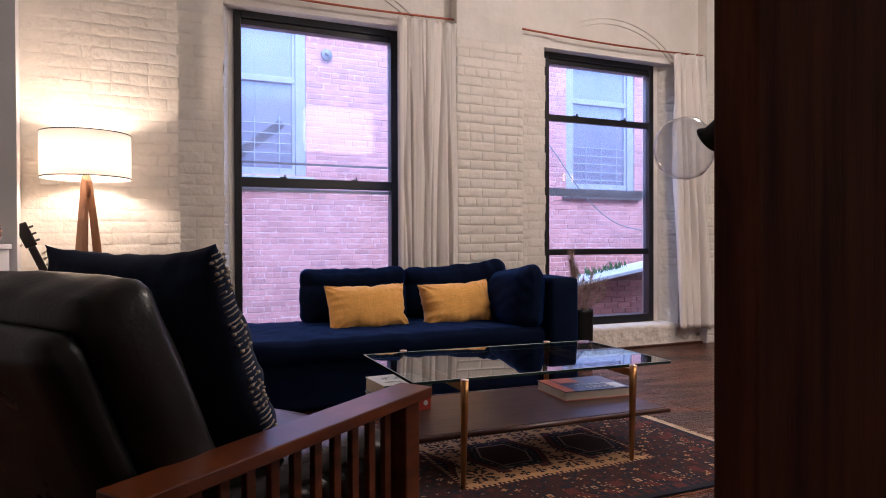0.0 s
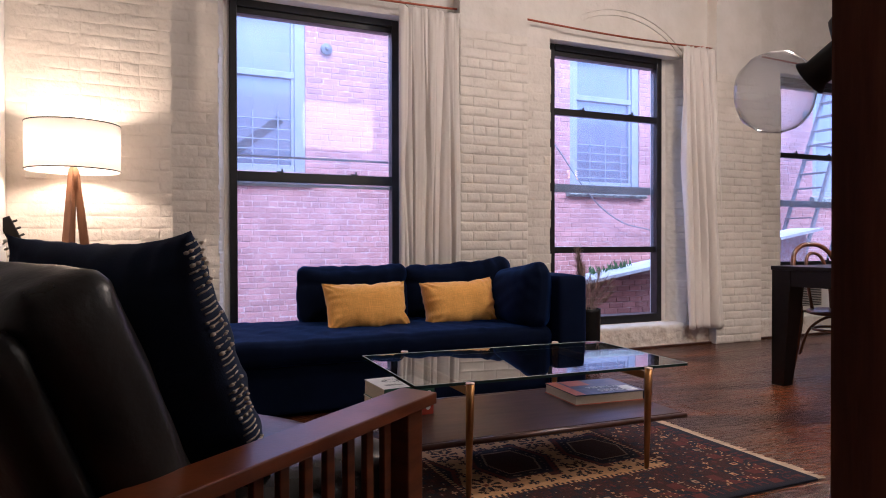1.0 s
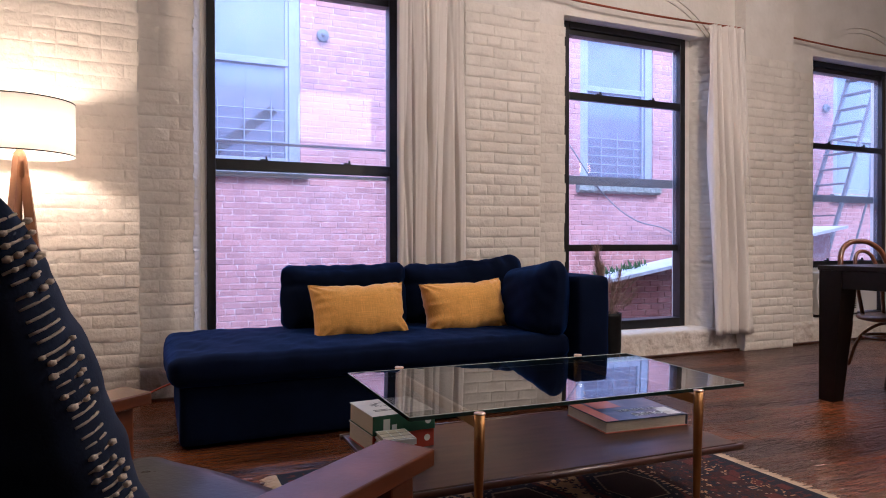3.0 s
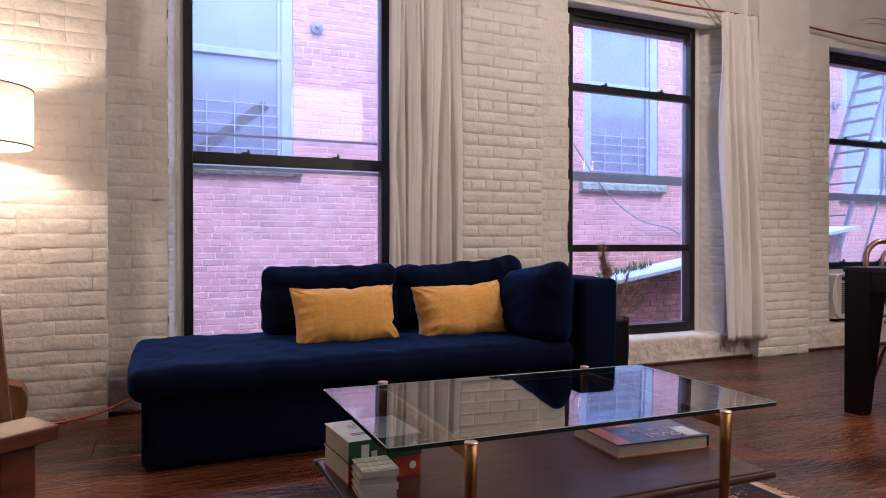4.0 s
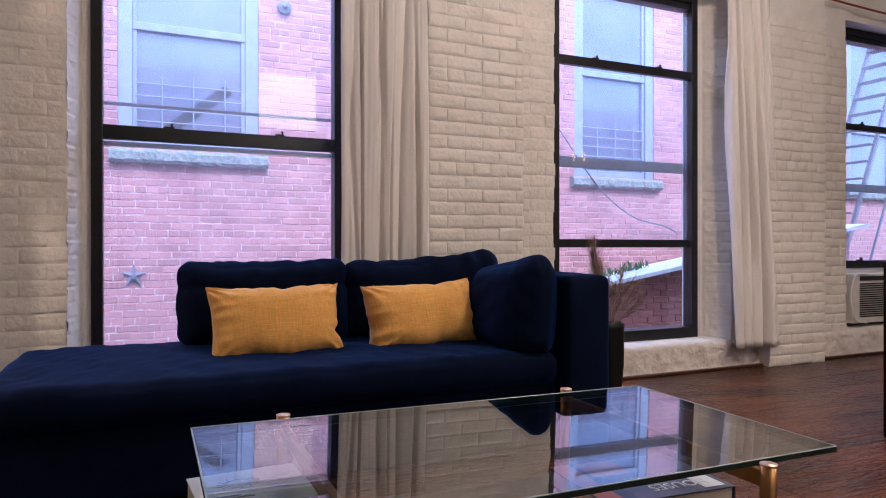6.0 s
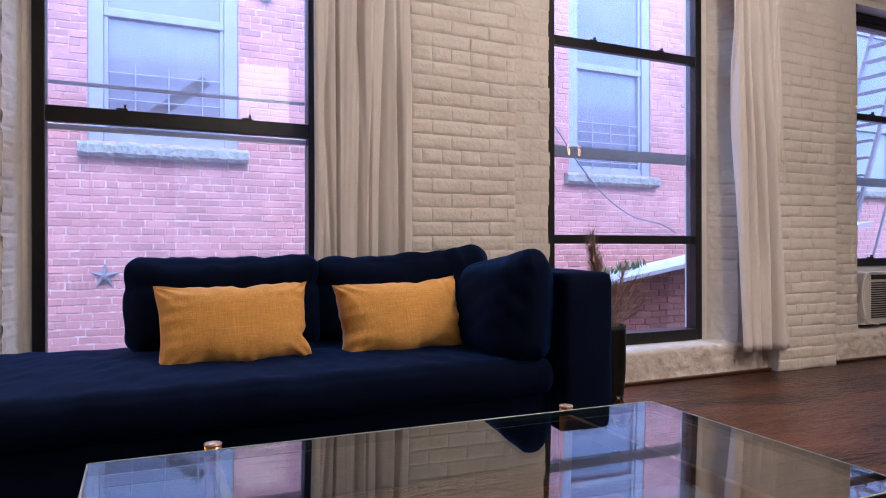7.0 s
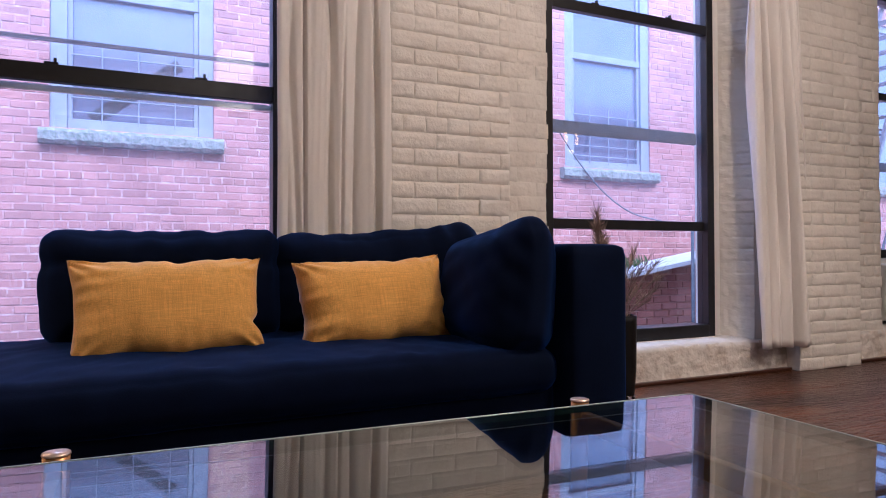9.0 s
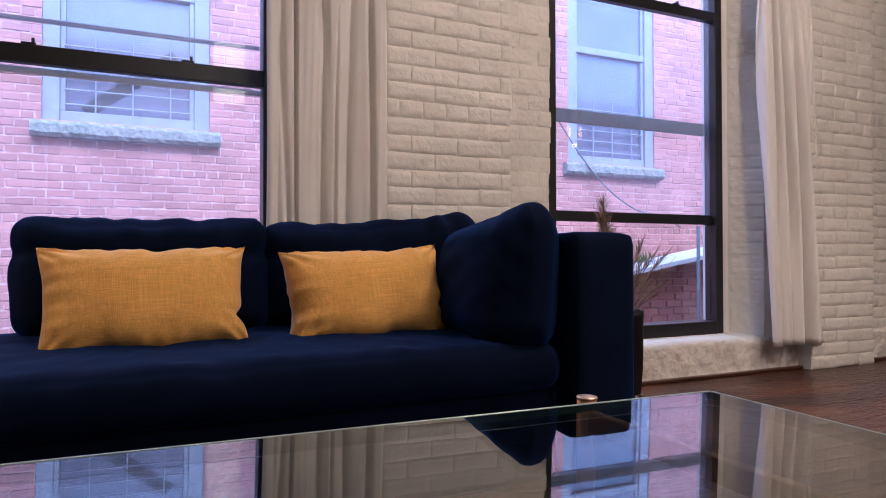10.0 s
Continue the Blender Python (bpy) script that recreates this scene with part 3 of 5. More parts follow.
BF = [(4, 5, 6, 7), (0, 1, 5, 4), (1, 2, 6, 5), (2, 3, 7, 6), (3, 0, 4, 7)]


def house_bricks():
    rnd = random.Random(5)
    L, H = 0.205, 0.0715
    vs, fs, singles = [], [], []
    for r in range(int((4.6 - XW[2]) / H)):
        z = XW[2] + r * H
        header = r % 6 == 5
        l = 0.105 if header else L
        x = -4.2 - (0.5 * l if r % 2 else 0)
        while x < 12.2:
            w = l * rnd.uniform(0.94, 1.04)
            a, b = x + 0.005, x + w - 0.005
            for o in OPENINGS:
                if o[2] - H * 0.6 < z < o[3]:
                    if a < o[0] < b:
                        b = o[0]
                    elif a < o[1] < b:
                        a = o[1]
                    elif o[0] <= a and b <= o[1]:
                        b = a
            if b - a > 0.03:
                bv = brick_verts(a, b, z + 0.005 + rnd.uniform(-0.002, 0.002), z + H - 0.005 + rnd.uniform(-0.002, 0.002), rnd.uniform(0.0055, 0.0105), 0.0135, 0.004, rnd)
                if -0.95 < x < 0.35 and 0.45 < z < 1.62 and len(singles) < 150 and not header:
                    singles.append(bv)
                else:
                    k = len(vs)
                    vs += [(p[0], p[1], p[2] + 2) for p in bv]
                    fs += [tuple(k + i for i in f) for f in BF]
            x += w
    me = bpy.data.meshes.new("brickwork")
    me.from_pydata(vs, [], fs)
    me.materials.append(M_XBRICK)
    ob = tagged(new("brickwork", me), kind="stuff", label="rows of weathered red bricks")
    ob.parent = house
    for bv in singles:
        c = [sum(p[k] for p in bv) / 8 for k in range(3)]
        me = bpy.data.meshes.new("brick")
        me.from_pydata([(p[0] - c[0], p[1], p[2] - c[2]) for p in bv], [], BF)
        me.materials.append(M_XBRICK1)
        ob = new("brick", me)
        ob.parent = house
        ob.location = (c[0], 0, c[2] + 2)


house_bricks()


def house_window(o, meet, bars):
    x0, x1, z0, z1 = o
    z0, z1 = z0 + 2, z1 + 2
    meet += 2
    w = part("window", box(x0, x1, 0.05, 0.12, z1 - 0.1, z1, 0.004), M_BLUELIT, house, "pale blue painted sash window")
    for a, b in ((x0, x0 + 0.13), (x1 - 0.13, x1)):
        part("frame", box(a, b, 0.03, 0.14, z0, z1, 0.006), M_BLUELIT, w)
    part("frame", box(x0 + 0.13, x1 - 0.13, 0.05, 0.14, z0, z0 + 0.09, 0.006), M_BLUELIT, w)
    part("frame", box(x0 + 0.13, x1 - 0.13, 0.045, 0.12, meet - 0.05, meet + 0.03, 0.006), M_BLUELIT, w)
    for a in (x0 + 0.13, x1 - 0.17):
        part("stile", box(a, a + 0.04, 0.06, 0.12, z0 + 0.09, z1 - 0.1, 0.004), M_BLUELIT, w)
    part("pane", box(x0 + 0.17, x1 - 0.17, 0.10, 0.105, z0 + 0.09, meet - 0.05), M_XGLASS, w)
    part("pane", box(x0 + 0.17, x1 - 0.17, 0.085, 0.09, meet + 0.03, z1 - 0.1), M_XGLASS, w)
    if bars:
        for i in range(5):
            z = z0 + 0.15 + i * 0.125
            part("bar", tube([(x0 + 0.16, 0.055, z), (x1 - 0.16, 0.055, z)], 0.007, 6), M_BLUELIT, w)
        for fx in (0.3, 0.52, 0.75):
            x = x0 + (x1 - x0) * fx
            part("bar", tube([(x, 0.05, z0 + 0.06), (x, 0.05, z0 + 0.75)], 0.007, 6), M_BLUELIT, w)
    sb = bmesh.new()
    cols, rows = 40, 5
    l, r = x0 - 0.075, x1 + 0.085
    ring = []
    for i in range(cols + 1):
        x = l + (r - l) * i / cols
        sec = [(0.1, z0 - 0.01), (-0.06, z0 - 0.02), (-0.085, z0 - 0.05), (-0.085, z0 - 0.12), (-0.06, z0 - 0.15), (0.1, z0 - 0.15)]
        ring.append([sb.verts.new((x, y + (0.018 * noise.noise(Vector((i * 0.5, k, 2))) if 0 < k < 5 else 0), z + (0.014 * noise.noise(Vector((i * 0.55, k * 3, 7))) if 0 < k < 5 else 0))) for k, (y, z) in enumerate(sec)])
    for a, b in zip(ring, ring[1:]):
        for k in range(5):
            sb.faces.new((a[k], a[k + 1], b[k + 1], b[k]))
    sb.faces.new(ring[0])
    sb.faces.new(ring[-1])
    part("sill", sb, M_STONE, w, "rough mossy stone sill")


house_window(OPENINGS[0], 3.02, True)
# flat dark diagonal bar laid just in front of the far pane
brace = part("brace", box(-0.46, 0.46, -0.003, 0.003, -0.055, 0.055, 0.001), M_DARK, house, "dark diagonal brace across the far window")
brace.matrix_basis = pose(-0.515, 0.094, 4.185, 0, -38.5, 0)
house_window(OPENINGS[1], 3.13, True)
house_window(OPENINGS[2], 2.75, False)
for x, z in ((0.40, 3.37), (9.2, 3.22), (-1.05, 0.55)):
    if z < 1:
        # five-pointed cast star with a raised boss
        tb = turned([(0.0, 0.02), (0.03, 0.02), (0.026, 0.04), (0.0, 0.045)], 12)
        rim = [(0.125 if k % 2 == 0 else 0.045) for k in range(10)]
        lo = [tb.verts.new((r * math.cos(k * math.pi / 5 + 0.3), r * math.sin(k * math.pi / 5 + 0.3), 0.0)) for k, r in enumerate(rim)]
        peak, base = tb.verts.new((0, 0, 0.03)), tb.verts.new((0, 0, 0))
        for k in range(10):
            tb.faces.new((lo[k], lo[(k + 1) % 10], peak))
            tb.faces.new((lo[(k + 1) % 10], lo[k], base))
    else:
        tb = turned([(0.0, 0.0), (0.075, 0.0), (0.07, 0.03), (0.03, 0.045), (0.02, 0.08), (0.0, 0.085)], 16)
    t = part("tie_anchor", tb, M_IRON, house, "iron star tie anchor")
    t.matrix_basis = pose(x, -0.008, z + 2, 90, 0, 0)

# low shed with a sloping metal-capped wall
shed = thing("yard_shed", "low brick yard wall with a sloping white metal coping", "shed", (0, 2.2, -2.0))
sv = bmesh.new()
prof = [(2.6, 0), (7.4, 0), (7.4, 3.08), (2.6, 2.30)]
fr, bk = [sv.verts.new((x, 0, z)) for x, z in prof], [sv.verts.new((x, 0.25, z)) for x, z in prof]
sv.faces.new(fr)
sv.faces.new(bk)
for i in range(4):
    sv.faces.new((fr[i], fr[(i + 1) % 4], bk[(i + 1) % 4], bk[i]))
part("wall", sv, M_MORTAR, shed, "mortar of the yard wall")
rnd_ = random.Random(17)
vs_, fs_ = [], []
for r_ in range(28):
    z_ = 1.0 + r_ * 0.0715
    x_ = 2.62 + (0.1 if r_ % 2 else 0.0)
    while x_ < 6.6:
        w_ = 0.205 * rnd_.uniform(0.93, 1.05)
        if z_ + 0.07 < 2.30 + (x_ - 2.6) * 0.1625:
            k_ = len(vs_)
            vs_ += brick_verts(x_ + 0.005, x_ + w_ - 0.005, z_ + 0.005, z_ + 0.0665, rnd_.uniform(-0.016, -0.006), 0.0, 0.004, rnd_)
            fs_ += [tuple(k_ + i for i in f) for f in BF]
        x_ += w_
me_ = bpy.data.meshes.new("brickwork")
me_.from_pydata(vs_, [], fs_)
me_.materials.append(M_XBRICK)
tagged(new("brickwork", me_), kind="stuff", label="rows of dark red bricks").parent = shed
cv = bmesh.new()
prof = [(2.5, 2.285), (7.5, 3.095), (7.5, 3.135), (2.5, 2.325)]
fr, bk = [cv.verts.new((x, -0.20, z)) for x, z in prof], [cv.verts.new((x, 0.35, z)) for x, z in prof]
cv.faces.new(fr)
cv.faces.new(bk)
for i in range(4):
    cv.faces.new((fr[i], fr[(i + 1) % 4], bk[(i + 1) % 4], bk[i]))
part("coping", cv, M_METALROOF, shed, "white sheet metal coping")

part("downpipe", tube([(4.32, -0.35, 0.0), (4.32, -0.35, 2.93)], 0.017, 10), M_IRON, shed, "thin grey downpipe", True)

# weeds rooted on the coping
wd = bmesh.new()
rnd_ = random.Random(31)
for k_ in range(90):
    wx_ = rnd_.choice((3.55, 3.72, 3.98, 4.05)) + rnd_.gauss(0, 0.07)
    wz_ = 0.325 + (wx_ - 2.5) * 0.162
    p_ = Vector((wx_, 2.36 + rnd_.uniform(-0.08, 0.08), wz_))
    q_ = p_ + Vector((rnd_.uniform(-0.07, 0.07), rnd_.uniform(-0.05, 0.05), rnd_.uniform(0.03, 0.13)))
    w_ = (q_ - p_).cross(Vector((0.2, 1, 0))).normalized() * rnd_.uniform(0.006, 0.014)
    wd.faces.new([wd.verts.new(v_) for v_ in (p_, p_.lerp(q_, 0.5) + w_, q_, p_.lerp(q_, 0.5) - w_)])
tagged(part("weeds", wd, M_LEAF, None, "small green weeds growing along the white metal coping"), category="plant", kind="stuff")

# fire escape ladder
esc = thing("fire_escape", "grey iron fire escape stair against the brick house", "stair", (0, 0, -2.0))
for y in (2.55, 3.05):
    part("stringer", tube([(7.6, y, 2.2), (9.35, y, 6.4)], 0.032, 4), M_IRON, esc)
for i in range(17):
    f = (i + 0.5) / 17
    part("tread", box(7.6 + 1.75 * f - 0.09, 7.6 + 1.75 * f + 0.09, 2.56, 3.04, 2.2 + 4.2 * f - 0.008, 2.2 + 4.2 * f + 0.008, 0.004), M_IRON, esc)
for y in (2.58, 3.02):
    part("post", tube([(7.62, y, 0.0), (7.62, y, 2.25)], 0.03, 6), M_IRON, esc)
part("handrail", tube([(8.1, 2.5, 2.2), (9.85, 2.5, 6.4)], 0.018, 6), M_IRON, esc)

cw = arc([(3.60, -0.10, 4.50), (3.85, -0.10, 4.26), (4.21, -0.10, 3.82), (4.59, -0.10, 3.46), (5.02, -0.10, 3.22), (5.51, -0.10, 3.12), (5.82, -0.02, 3.02)], 40)
part("cable", tube(cw, 0.009, 6), M_IRON, house, "thin dark sagging cable")
# ---- the things: sofa ----
sofa = thing("sofa", "long navy blue upholstered chaise sofa with loose back cushions", "sofa", (0, 0, 0))
part("base", soft_block(-1.355, 0.62, -1.19, -0.30, 0.012, 0.30, 0.02, 14, 0.0, 0.003), M_SOFA, sofa, "", True)
seat = part("seat_cushion", soft_block(-1.40, 0.617, -1.235, -0.27, 0.268, 0.405, 0.058, 14, 0.012, 0.004, 3.0, 6.0, 0.0015), M_SOFA, sofa, "", True)
for v in seat.data.vertices:
    # shallow dents and drag lines in the cloth in front of the pillows
    if v.co.z > 0.36:
        v.co.z += 0.005 * noise.noise(Vector((v.co.x * 9 + v.co.y * 5, v.co.y * 3, 4.0))) + 0.0035 * noise.noise(Vector((v.co.x * 22 - v.co.y * 12, v.co.y * 7, 8.0)))
part("arm", soft_block(0.617, 0.83, -1.275, -0.28, 0.012, 0.71, 0.026, 14, 0.004, 0.003, 5.0), M_SOFA, sofa, "", True)
part("back_frame", soft_block(-0.70, 0.617, -0.36, -0.275, 0.30, 0.60, 0.03, 14, 0.0, 0.003, 6.0), M_SOFA, sofa, "", True)


def back_cushion(w, h, d, at, rx, rz, seed, ry=0.0, rise=0.0, roll=0.0):
    """A slumped feather cushion: full round edges, a rolled top over a crease, puckers along the seams."""
    c = part("back_cushion", soft_block(-w / 2, w / 2, -d / 2, d / 2, 0, h, min(d, h) * 0.29, 22, 0.016, 0.014, seed, 5.0, 0.008), M_SOFA, sofa, "plump loose cushion", True)
    for v in c.data.vertices:
        u, f = v.co.x / (w / 2), v.co.z / h
        crease = math.exp(-((f - 0.66 - 0.03 * math.sin(u * 4 + seed)) / 0.055) ** 2)
        v.co.x *= 1 - 0.035 * roll * crease
        v.co.y *= (1 - 0.40 * abs(u) ** 8) * (1 - 0.40 * max(0, f) ** 8)
        if v.co.y < 0:
            v.co.y += 0.030 * roll * crease - 0.016 * roll * max(0, f - 0.7) / 0.3
            v.co.y += 0.009 * math.sin(v.co.x * 31 + 2.5 * math.sin(v.co.x * 9 + seed) + seed) * max(0, f - 0.45) * 1.6
        v.co.z += rise * u * f + (0.024 * abs(u) ** 6 - 0.010 * (1 - u * u)) * f ** 3 + 0.007 * noise.noise(Vector((v.co.x * 15 + seed, 1.0, v.co.y * 9))) * f ** 2
    c.matrix_basis = pose(*at, rx, ry, rz)
    return c


back_cushion(0.72, 0.365, 0.21, (-0.430, -0.475, 0.395), -6, 0, 11.0, 0.0, 0.0, 0.5)
back_cushion(0.80, 0.375, 0.21, (0.325, -0.475, 0.395), -6, -2, 23.0, 0.0, 0.024, 0.35)
sc = part("side_cushion", soft_block(-0.115, 0.115, -0.29, 0.29, 0, 0.365, 0.065, 24, 0.014, 0.005, 31.0, 5.0, 0.003), M_SOFA, sofa, "plump loose cushion leaning on the arm", True)
for v in sc.data.vertices:
    u, f = -v.co.y / 0.29, v.co.z / 0.365
    v.co.z += (0.028 * u + 0.020 * math.exp(-((u - 0.72) / 0.3) ** 2) - 0.012) * f ** 2 * (1 - 0.35 * (v.co.x / 0.115) ** 2)
    v.co.x *= (1 - 0.50 * abs(u) ** 5) * (1 - 0.45 * max(0, f) ** 6)
    v.co.x += 0.006 * noise.noise(Vector((v.co.y * 7 + f * 5, f * 3, 8.0))) * (1 if v.co.x < 0 else 0.3)
    v.co.x -= 0.003 * math.sin((f - 0.9) * 26 + (u - 0.9) * 16) * max(0, f + u - 0.6) * (1 if v.co.x < 0 else 0)
sc.matrix_basis = pose(0.522, -0.955, 0.395, 0, 5, -4)

for at, rz, ry, rx, w, h, seed in (((-0.438, -0.768, 0.519), 1.0, -1.0, -20, 0.535, 0.315, 2.0), ((0.195, -0.760, 0.520), 2.5, -2.5, -17, 0.53, 0.31, 9.0)):
    p = tagged(part("throw_pillow", pillow(w, h, 0.235, 0.075, 0.024, 80, seed, 0.5), M_YELLOW, None, "mustard yellow linen lumbar pillow on the navy sofa", True),
               category="pillow", group="yellow pillows on the sofa")
    p.matrix_basis = pose(*at, 0, 0, rz) @ pose(0, 0, 0, rx, ry, 0)
    for v in p.data.vertices:
        low = max(0.0, -v.co.z / (h / 2)) ** 2
        v.co.y -= 0.020 * low * (0.5 + 0.5 * math.sin(v.co.x * 17 + seed))
        v.co.z += 0.012 * low * math.sin(v.co.x * 23 + seed * 2)
        # creases drawn in from the corners and one dented lower end
        cx, cz = abs(v.co.x) / (w / 2), abs(v.co.z) / (h / 2)
        fan = math.sin(math.atan2(1.02 - cz, 1.02 - cx) * 15 + seed) * max(0, cx + cz - 1.05) ** 1.2
        v.co.y -= 0.010 * fan
        v.co.x -= 0.030 * math.exp(-((v.co.z + 0.055) / 0.022) ** 2) * max(0, v.co.x / (w / 2)) ** 5
        v.co.z -= 0.020 * math.exp(-((v.co.x + 0.07 * math.cos(seed)) / 0.03) ** 2) * max(0, v.co.z / (h / 2)) ** 5

# ---- coffee table ----
table = thing("coffee_table", "glass-topped coffee table with brass legs and a wooden shelf", "table", (0, 0, 0))
# the old floor dips: the table stands a little out of level
TILT = Matrix.Translation((-0.22, -2.24, 0.0)) @ pose(0, 0, 0, 0.8, 0.6, 0) @ Matrix.Translation((0.22, 2.24, -0.002))
table.matrix_basis = TILT
tx0, tx1, ty0, ty1, tz = -0.828, 0.392, -2.546, -1.935, 0.421
gt = part("glass_top", box(tx0, tx1, ty0, ty1, tz - 0.011, tz), M_TABLEGLASS, table, "clear plate glass with dark green edges")
eb = bmesh.new()
box(tx0, tx1, ty0 - 0.0025, ty0, tz - 0.0112, tz - 0.0008, 0, eb)
box(tx0, tx1, ty1, ty1 + 0.0025, tz - 0.0112, tz - 0.0008, 0, eb)
box(tx0 - 0.0025, tx0, ty0, ty1, tz - 0.0112, tz - 0.0008, 0, eb)
box(tx1, tx1 + 0.0025, ty0, ty1, tz - 0.0112, tz - 0.0008, 0, eb)
part("edge", eb, M_GLASSEDGE, gt, "dark green polished glass edge")
ar = bmesh.new()
for a0, a1, b0, b1 in ((tx0, tx1, ty0 - 0.0028, ty0 + 0.0006), (tx0, tx1, ty1 - 0.0006, ty1 + 0.0028), (tx0 - 0.0028, tx0 + 0.0006, ty0, ty1), (tx1 - 0.0006, tx1 + 0.0028, ty0, ty1)):
    box(a0, a1, b0, b1, tz - 0.0007, tz + 0.0009, 0.0005, ar, 1)
part("arris", ar, M_EDGEGLINT, gt, "pale strip for the light caught on the glass edge")
LX, LY = (-0.625, 0.168), (-2.578, -1.900)
for lx in LX:
    for ly in LY:
        lx_, lx = lx, lx - (0.010 if ly < -2.2 else 0.0)
        leg = part("leg", turned([(0.0, 0.006), (0.0085, 0.006), (0.0105, 0.05), (0.015, 0.33), (0.0155, 0.420), (0.0, 0.420)], 20, None, (lx, ly)), M_BRASS, table, "tapered brass leg", True)
        part("cap", turned([(0.0, 0.4202), (0.0160, 0.4202), (0.0168, 0.4212), (0.0160, 0.4236), (0.0, 0.4245)], 20, None, (lx, ly)), M_CAP, leg, "", True)
        lx = lx_
    part("cross_rail", box(lx - 0.008, lx + 0.008, LY[0] + 0.014, LY[1] - 0.014, 0.372, 0.404, 0.002), M_BRASS, table, "brass cross rail under the glass")
part("shelf", box(-0.855, 0.385, -2.53, -1.965, 0.198, 0.212, 0.003), M_WALNUT, table, "reddish-brown wooden lower shelf")
for ly in (-2.545, -1.955):
    part("shelf_rail", tube([(-0.86, ly, 0.203), (0.39, ly, 0.203)], 0.011, 10), M_WALNUT, table, "dark round shelf rail", True)


def book(name, label, w, d, h, at, rz, cover, spine, paper=M_PAPER, group=""):
    """A closed book lying flat; spine on its -y side."""
    b = thing(name, label, "book", at, rz, group)
    b.matrix_basis = TILT @ b.matrix_basis
    part("page_block", box(-w / 2 + 0.003, w / 2 - 0.004, -d / 2 + 0.003, d / 2 - 0.004, 0.003, h - 0.003), paper, b, "cream page block")
    part("cover", box(-w / 2, w / 2, -d / 2, d / 2, h - 0.003, h, 0.0008), cover, b)
    part("back_cover", box(-w / 2, w / 2, -d / 2, d / 2, 0, 0.003, 0.0008), spine, b)
    part("spine", box(-w / 2, w / 2, -d / 2 - 0.0035, -d / 2, 0.0, h, 0.0012), spine, b)
    return b


zs = 0.2122
rb = book("book", "thick red-spined paperback under a green-spined book", 0.222, 0.20, 0.060, (-0.722, -2.088, zs), 6, M_COVER, M_RED)
part("emblem", turned([(0.0, 0), (0.011, 0), (0.011, 0.001), (0.0, 0.001)], 16), M_COVER, rb).matrix_basis = pose(0.085, -0.1036, 0.03, 90, 0, 0)
gb = book("book", "thick green-spined paperback with a white cover", 0.222, 0.205, 0.062, (-0.722, -2.094, zs + 0.0605), 5, M_COVER, M_GREEN)
part("emblem", turned([(0.0, 0), (0.011, 0), (0.011, 0.001), (0.0, 0.001)], 16), M_COVER, gb).matrix_basis = pose(0.085, -0.1061, 0.03, 90, 0, 0)
for k, (a, b, c, d) in enumerate(((-0.075, -0.052, 0.012, 0.05), (-0.045, -0.028, 0.014, 0.03))):
    part("title_bar", box(a, b, -0.1068, -0.1061, c, d), M_COVER, gb, "pale title bar")
ib = bmesh.new()
for k in range(14):
    a = k * 0.45
    tube(arc([(0.02 * math.cos(a), 0.02 * math.sin(a), 0), (0.035 * math.cos(a + 0.3), 0.02 * math.sin(a + 0.4), 0), (0.045 * math.cos(a + 0.2), 0.034 * math.sin(a + 0.2), 0)], 6), 0.0009, 4, ib)
part("drawing", ib, M_INK, gb, "thin grey line drawing").matrix_basis = pose(-0.02, 0.03, 0.0622)
for k, (w, y) in enumerate(((0.05, -0.035), (0.075, -0.048))):
    part("title_bar", box(-0.08, -0.08 + w, y - 0.003, y + 0.003, 0.0622, 0.0627), M_INK, gb, "small grey title bar")
for k in range(4):
    sb_ = book("small_book", "small white booklet in a stack of four", 0.098, 0.108, 0.0188, (-0.769 + 0.003 * (k % 2), -2.262 + 0.002 * (k % 3), zs + 0.0192 * k), -4 + 3 * (k % 2), M_COVER, M_COVER, group="stack of small booklets")
    if k == 3:
        for i in range(3):
            for j in range(3):
                part("cover_square", box(-0.045 + i * 0.031, -0.018 + i * 0.031, -0.046 + j * 0.032, -0.019 + j * 0.032, 0.0188, 0.0192), M_PAPER, sb_)
            part("cover_band", box(-0.047, 0.047, -0.0185 + (i - 1) * 0.032, -0.0165 + (i - 1) * 0.032, 0.0188, 0.0194), M_INK, sb_)

big = thing("book", "large photo book with a dusk-blue and coral cover on the shelf", "book", (0.205, -2.165, zs), -2.5)
big.matrix_basis = TILT @ big.matrix_basis
part("page_block", box(-0.176, 0.176, -0.126, 0.126, 0.004, 0.040), M_PAPER, big, "cream page block")
part("back_cover", box(-0.18, 0.18, -0.13, 0.13, 0, 0.004, 0.001), M_CORAL, big)
cov = part("cover", box(-0.18, 0.18, -0.13, 0.13, 0.040, 0.044, 0.001), M_NAVYCOVER, big, "dusk-blue photo cover")
part("spine", box(0.1802, 0.184, -0.13, 0.13, 0, 0.044, 0.0015), M_NAVYCOVER, big)
part("cover_band", box(-0.179, -0.125, -0.129, 0.129, 0.0442, 0.0446), M_CORAL, cov, "coral cover band")
part("cover_photo", box(-0.11, 0.0, 0.03, 0.127, 0.0442, 0.0446), M_CORAL, cov, "coral evening sky in the cover photo")
part("cover_photo", box(0.105, 0.165, -0.115, -0.02, 0.0442, 0.0446), M_LETTER, cov, "pale surf in the cover photo")
for txt, x, y, sz in (("HOUSES", 0.055, -0.078, 0.046), ("BY THE SEA", 0.035, -0.018, 0.034)):
    writing(txt, sz, pose(x, y, 0.0448, 0, 0, 180), M_LETTER, cov)

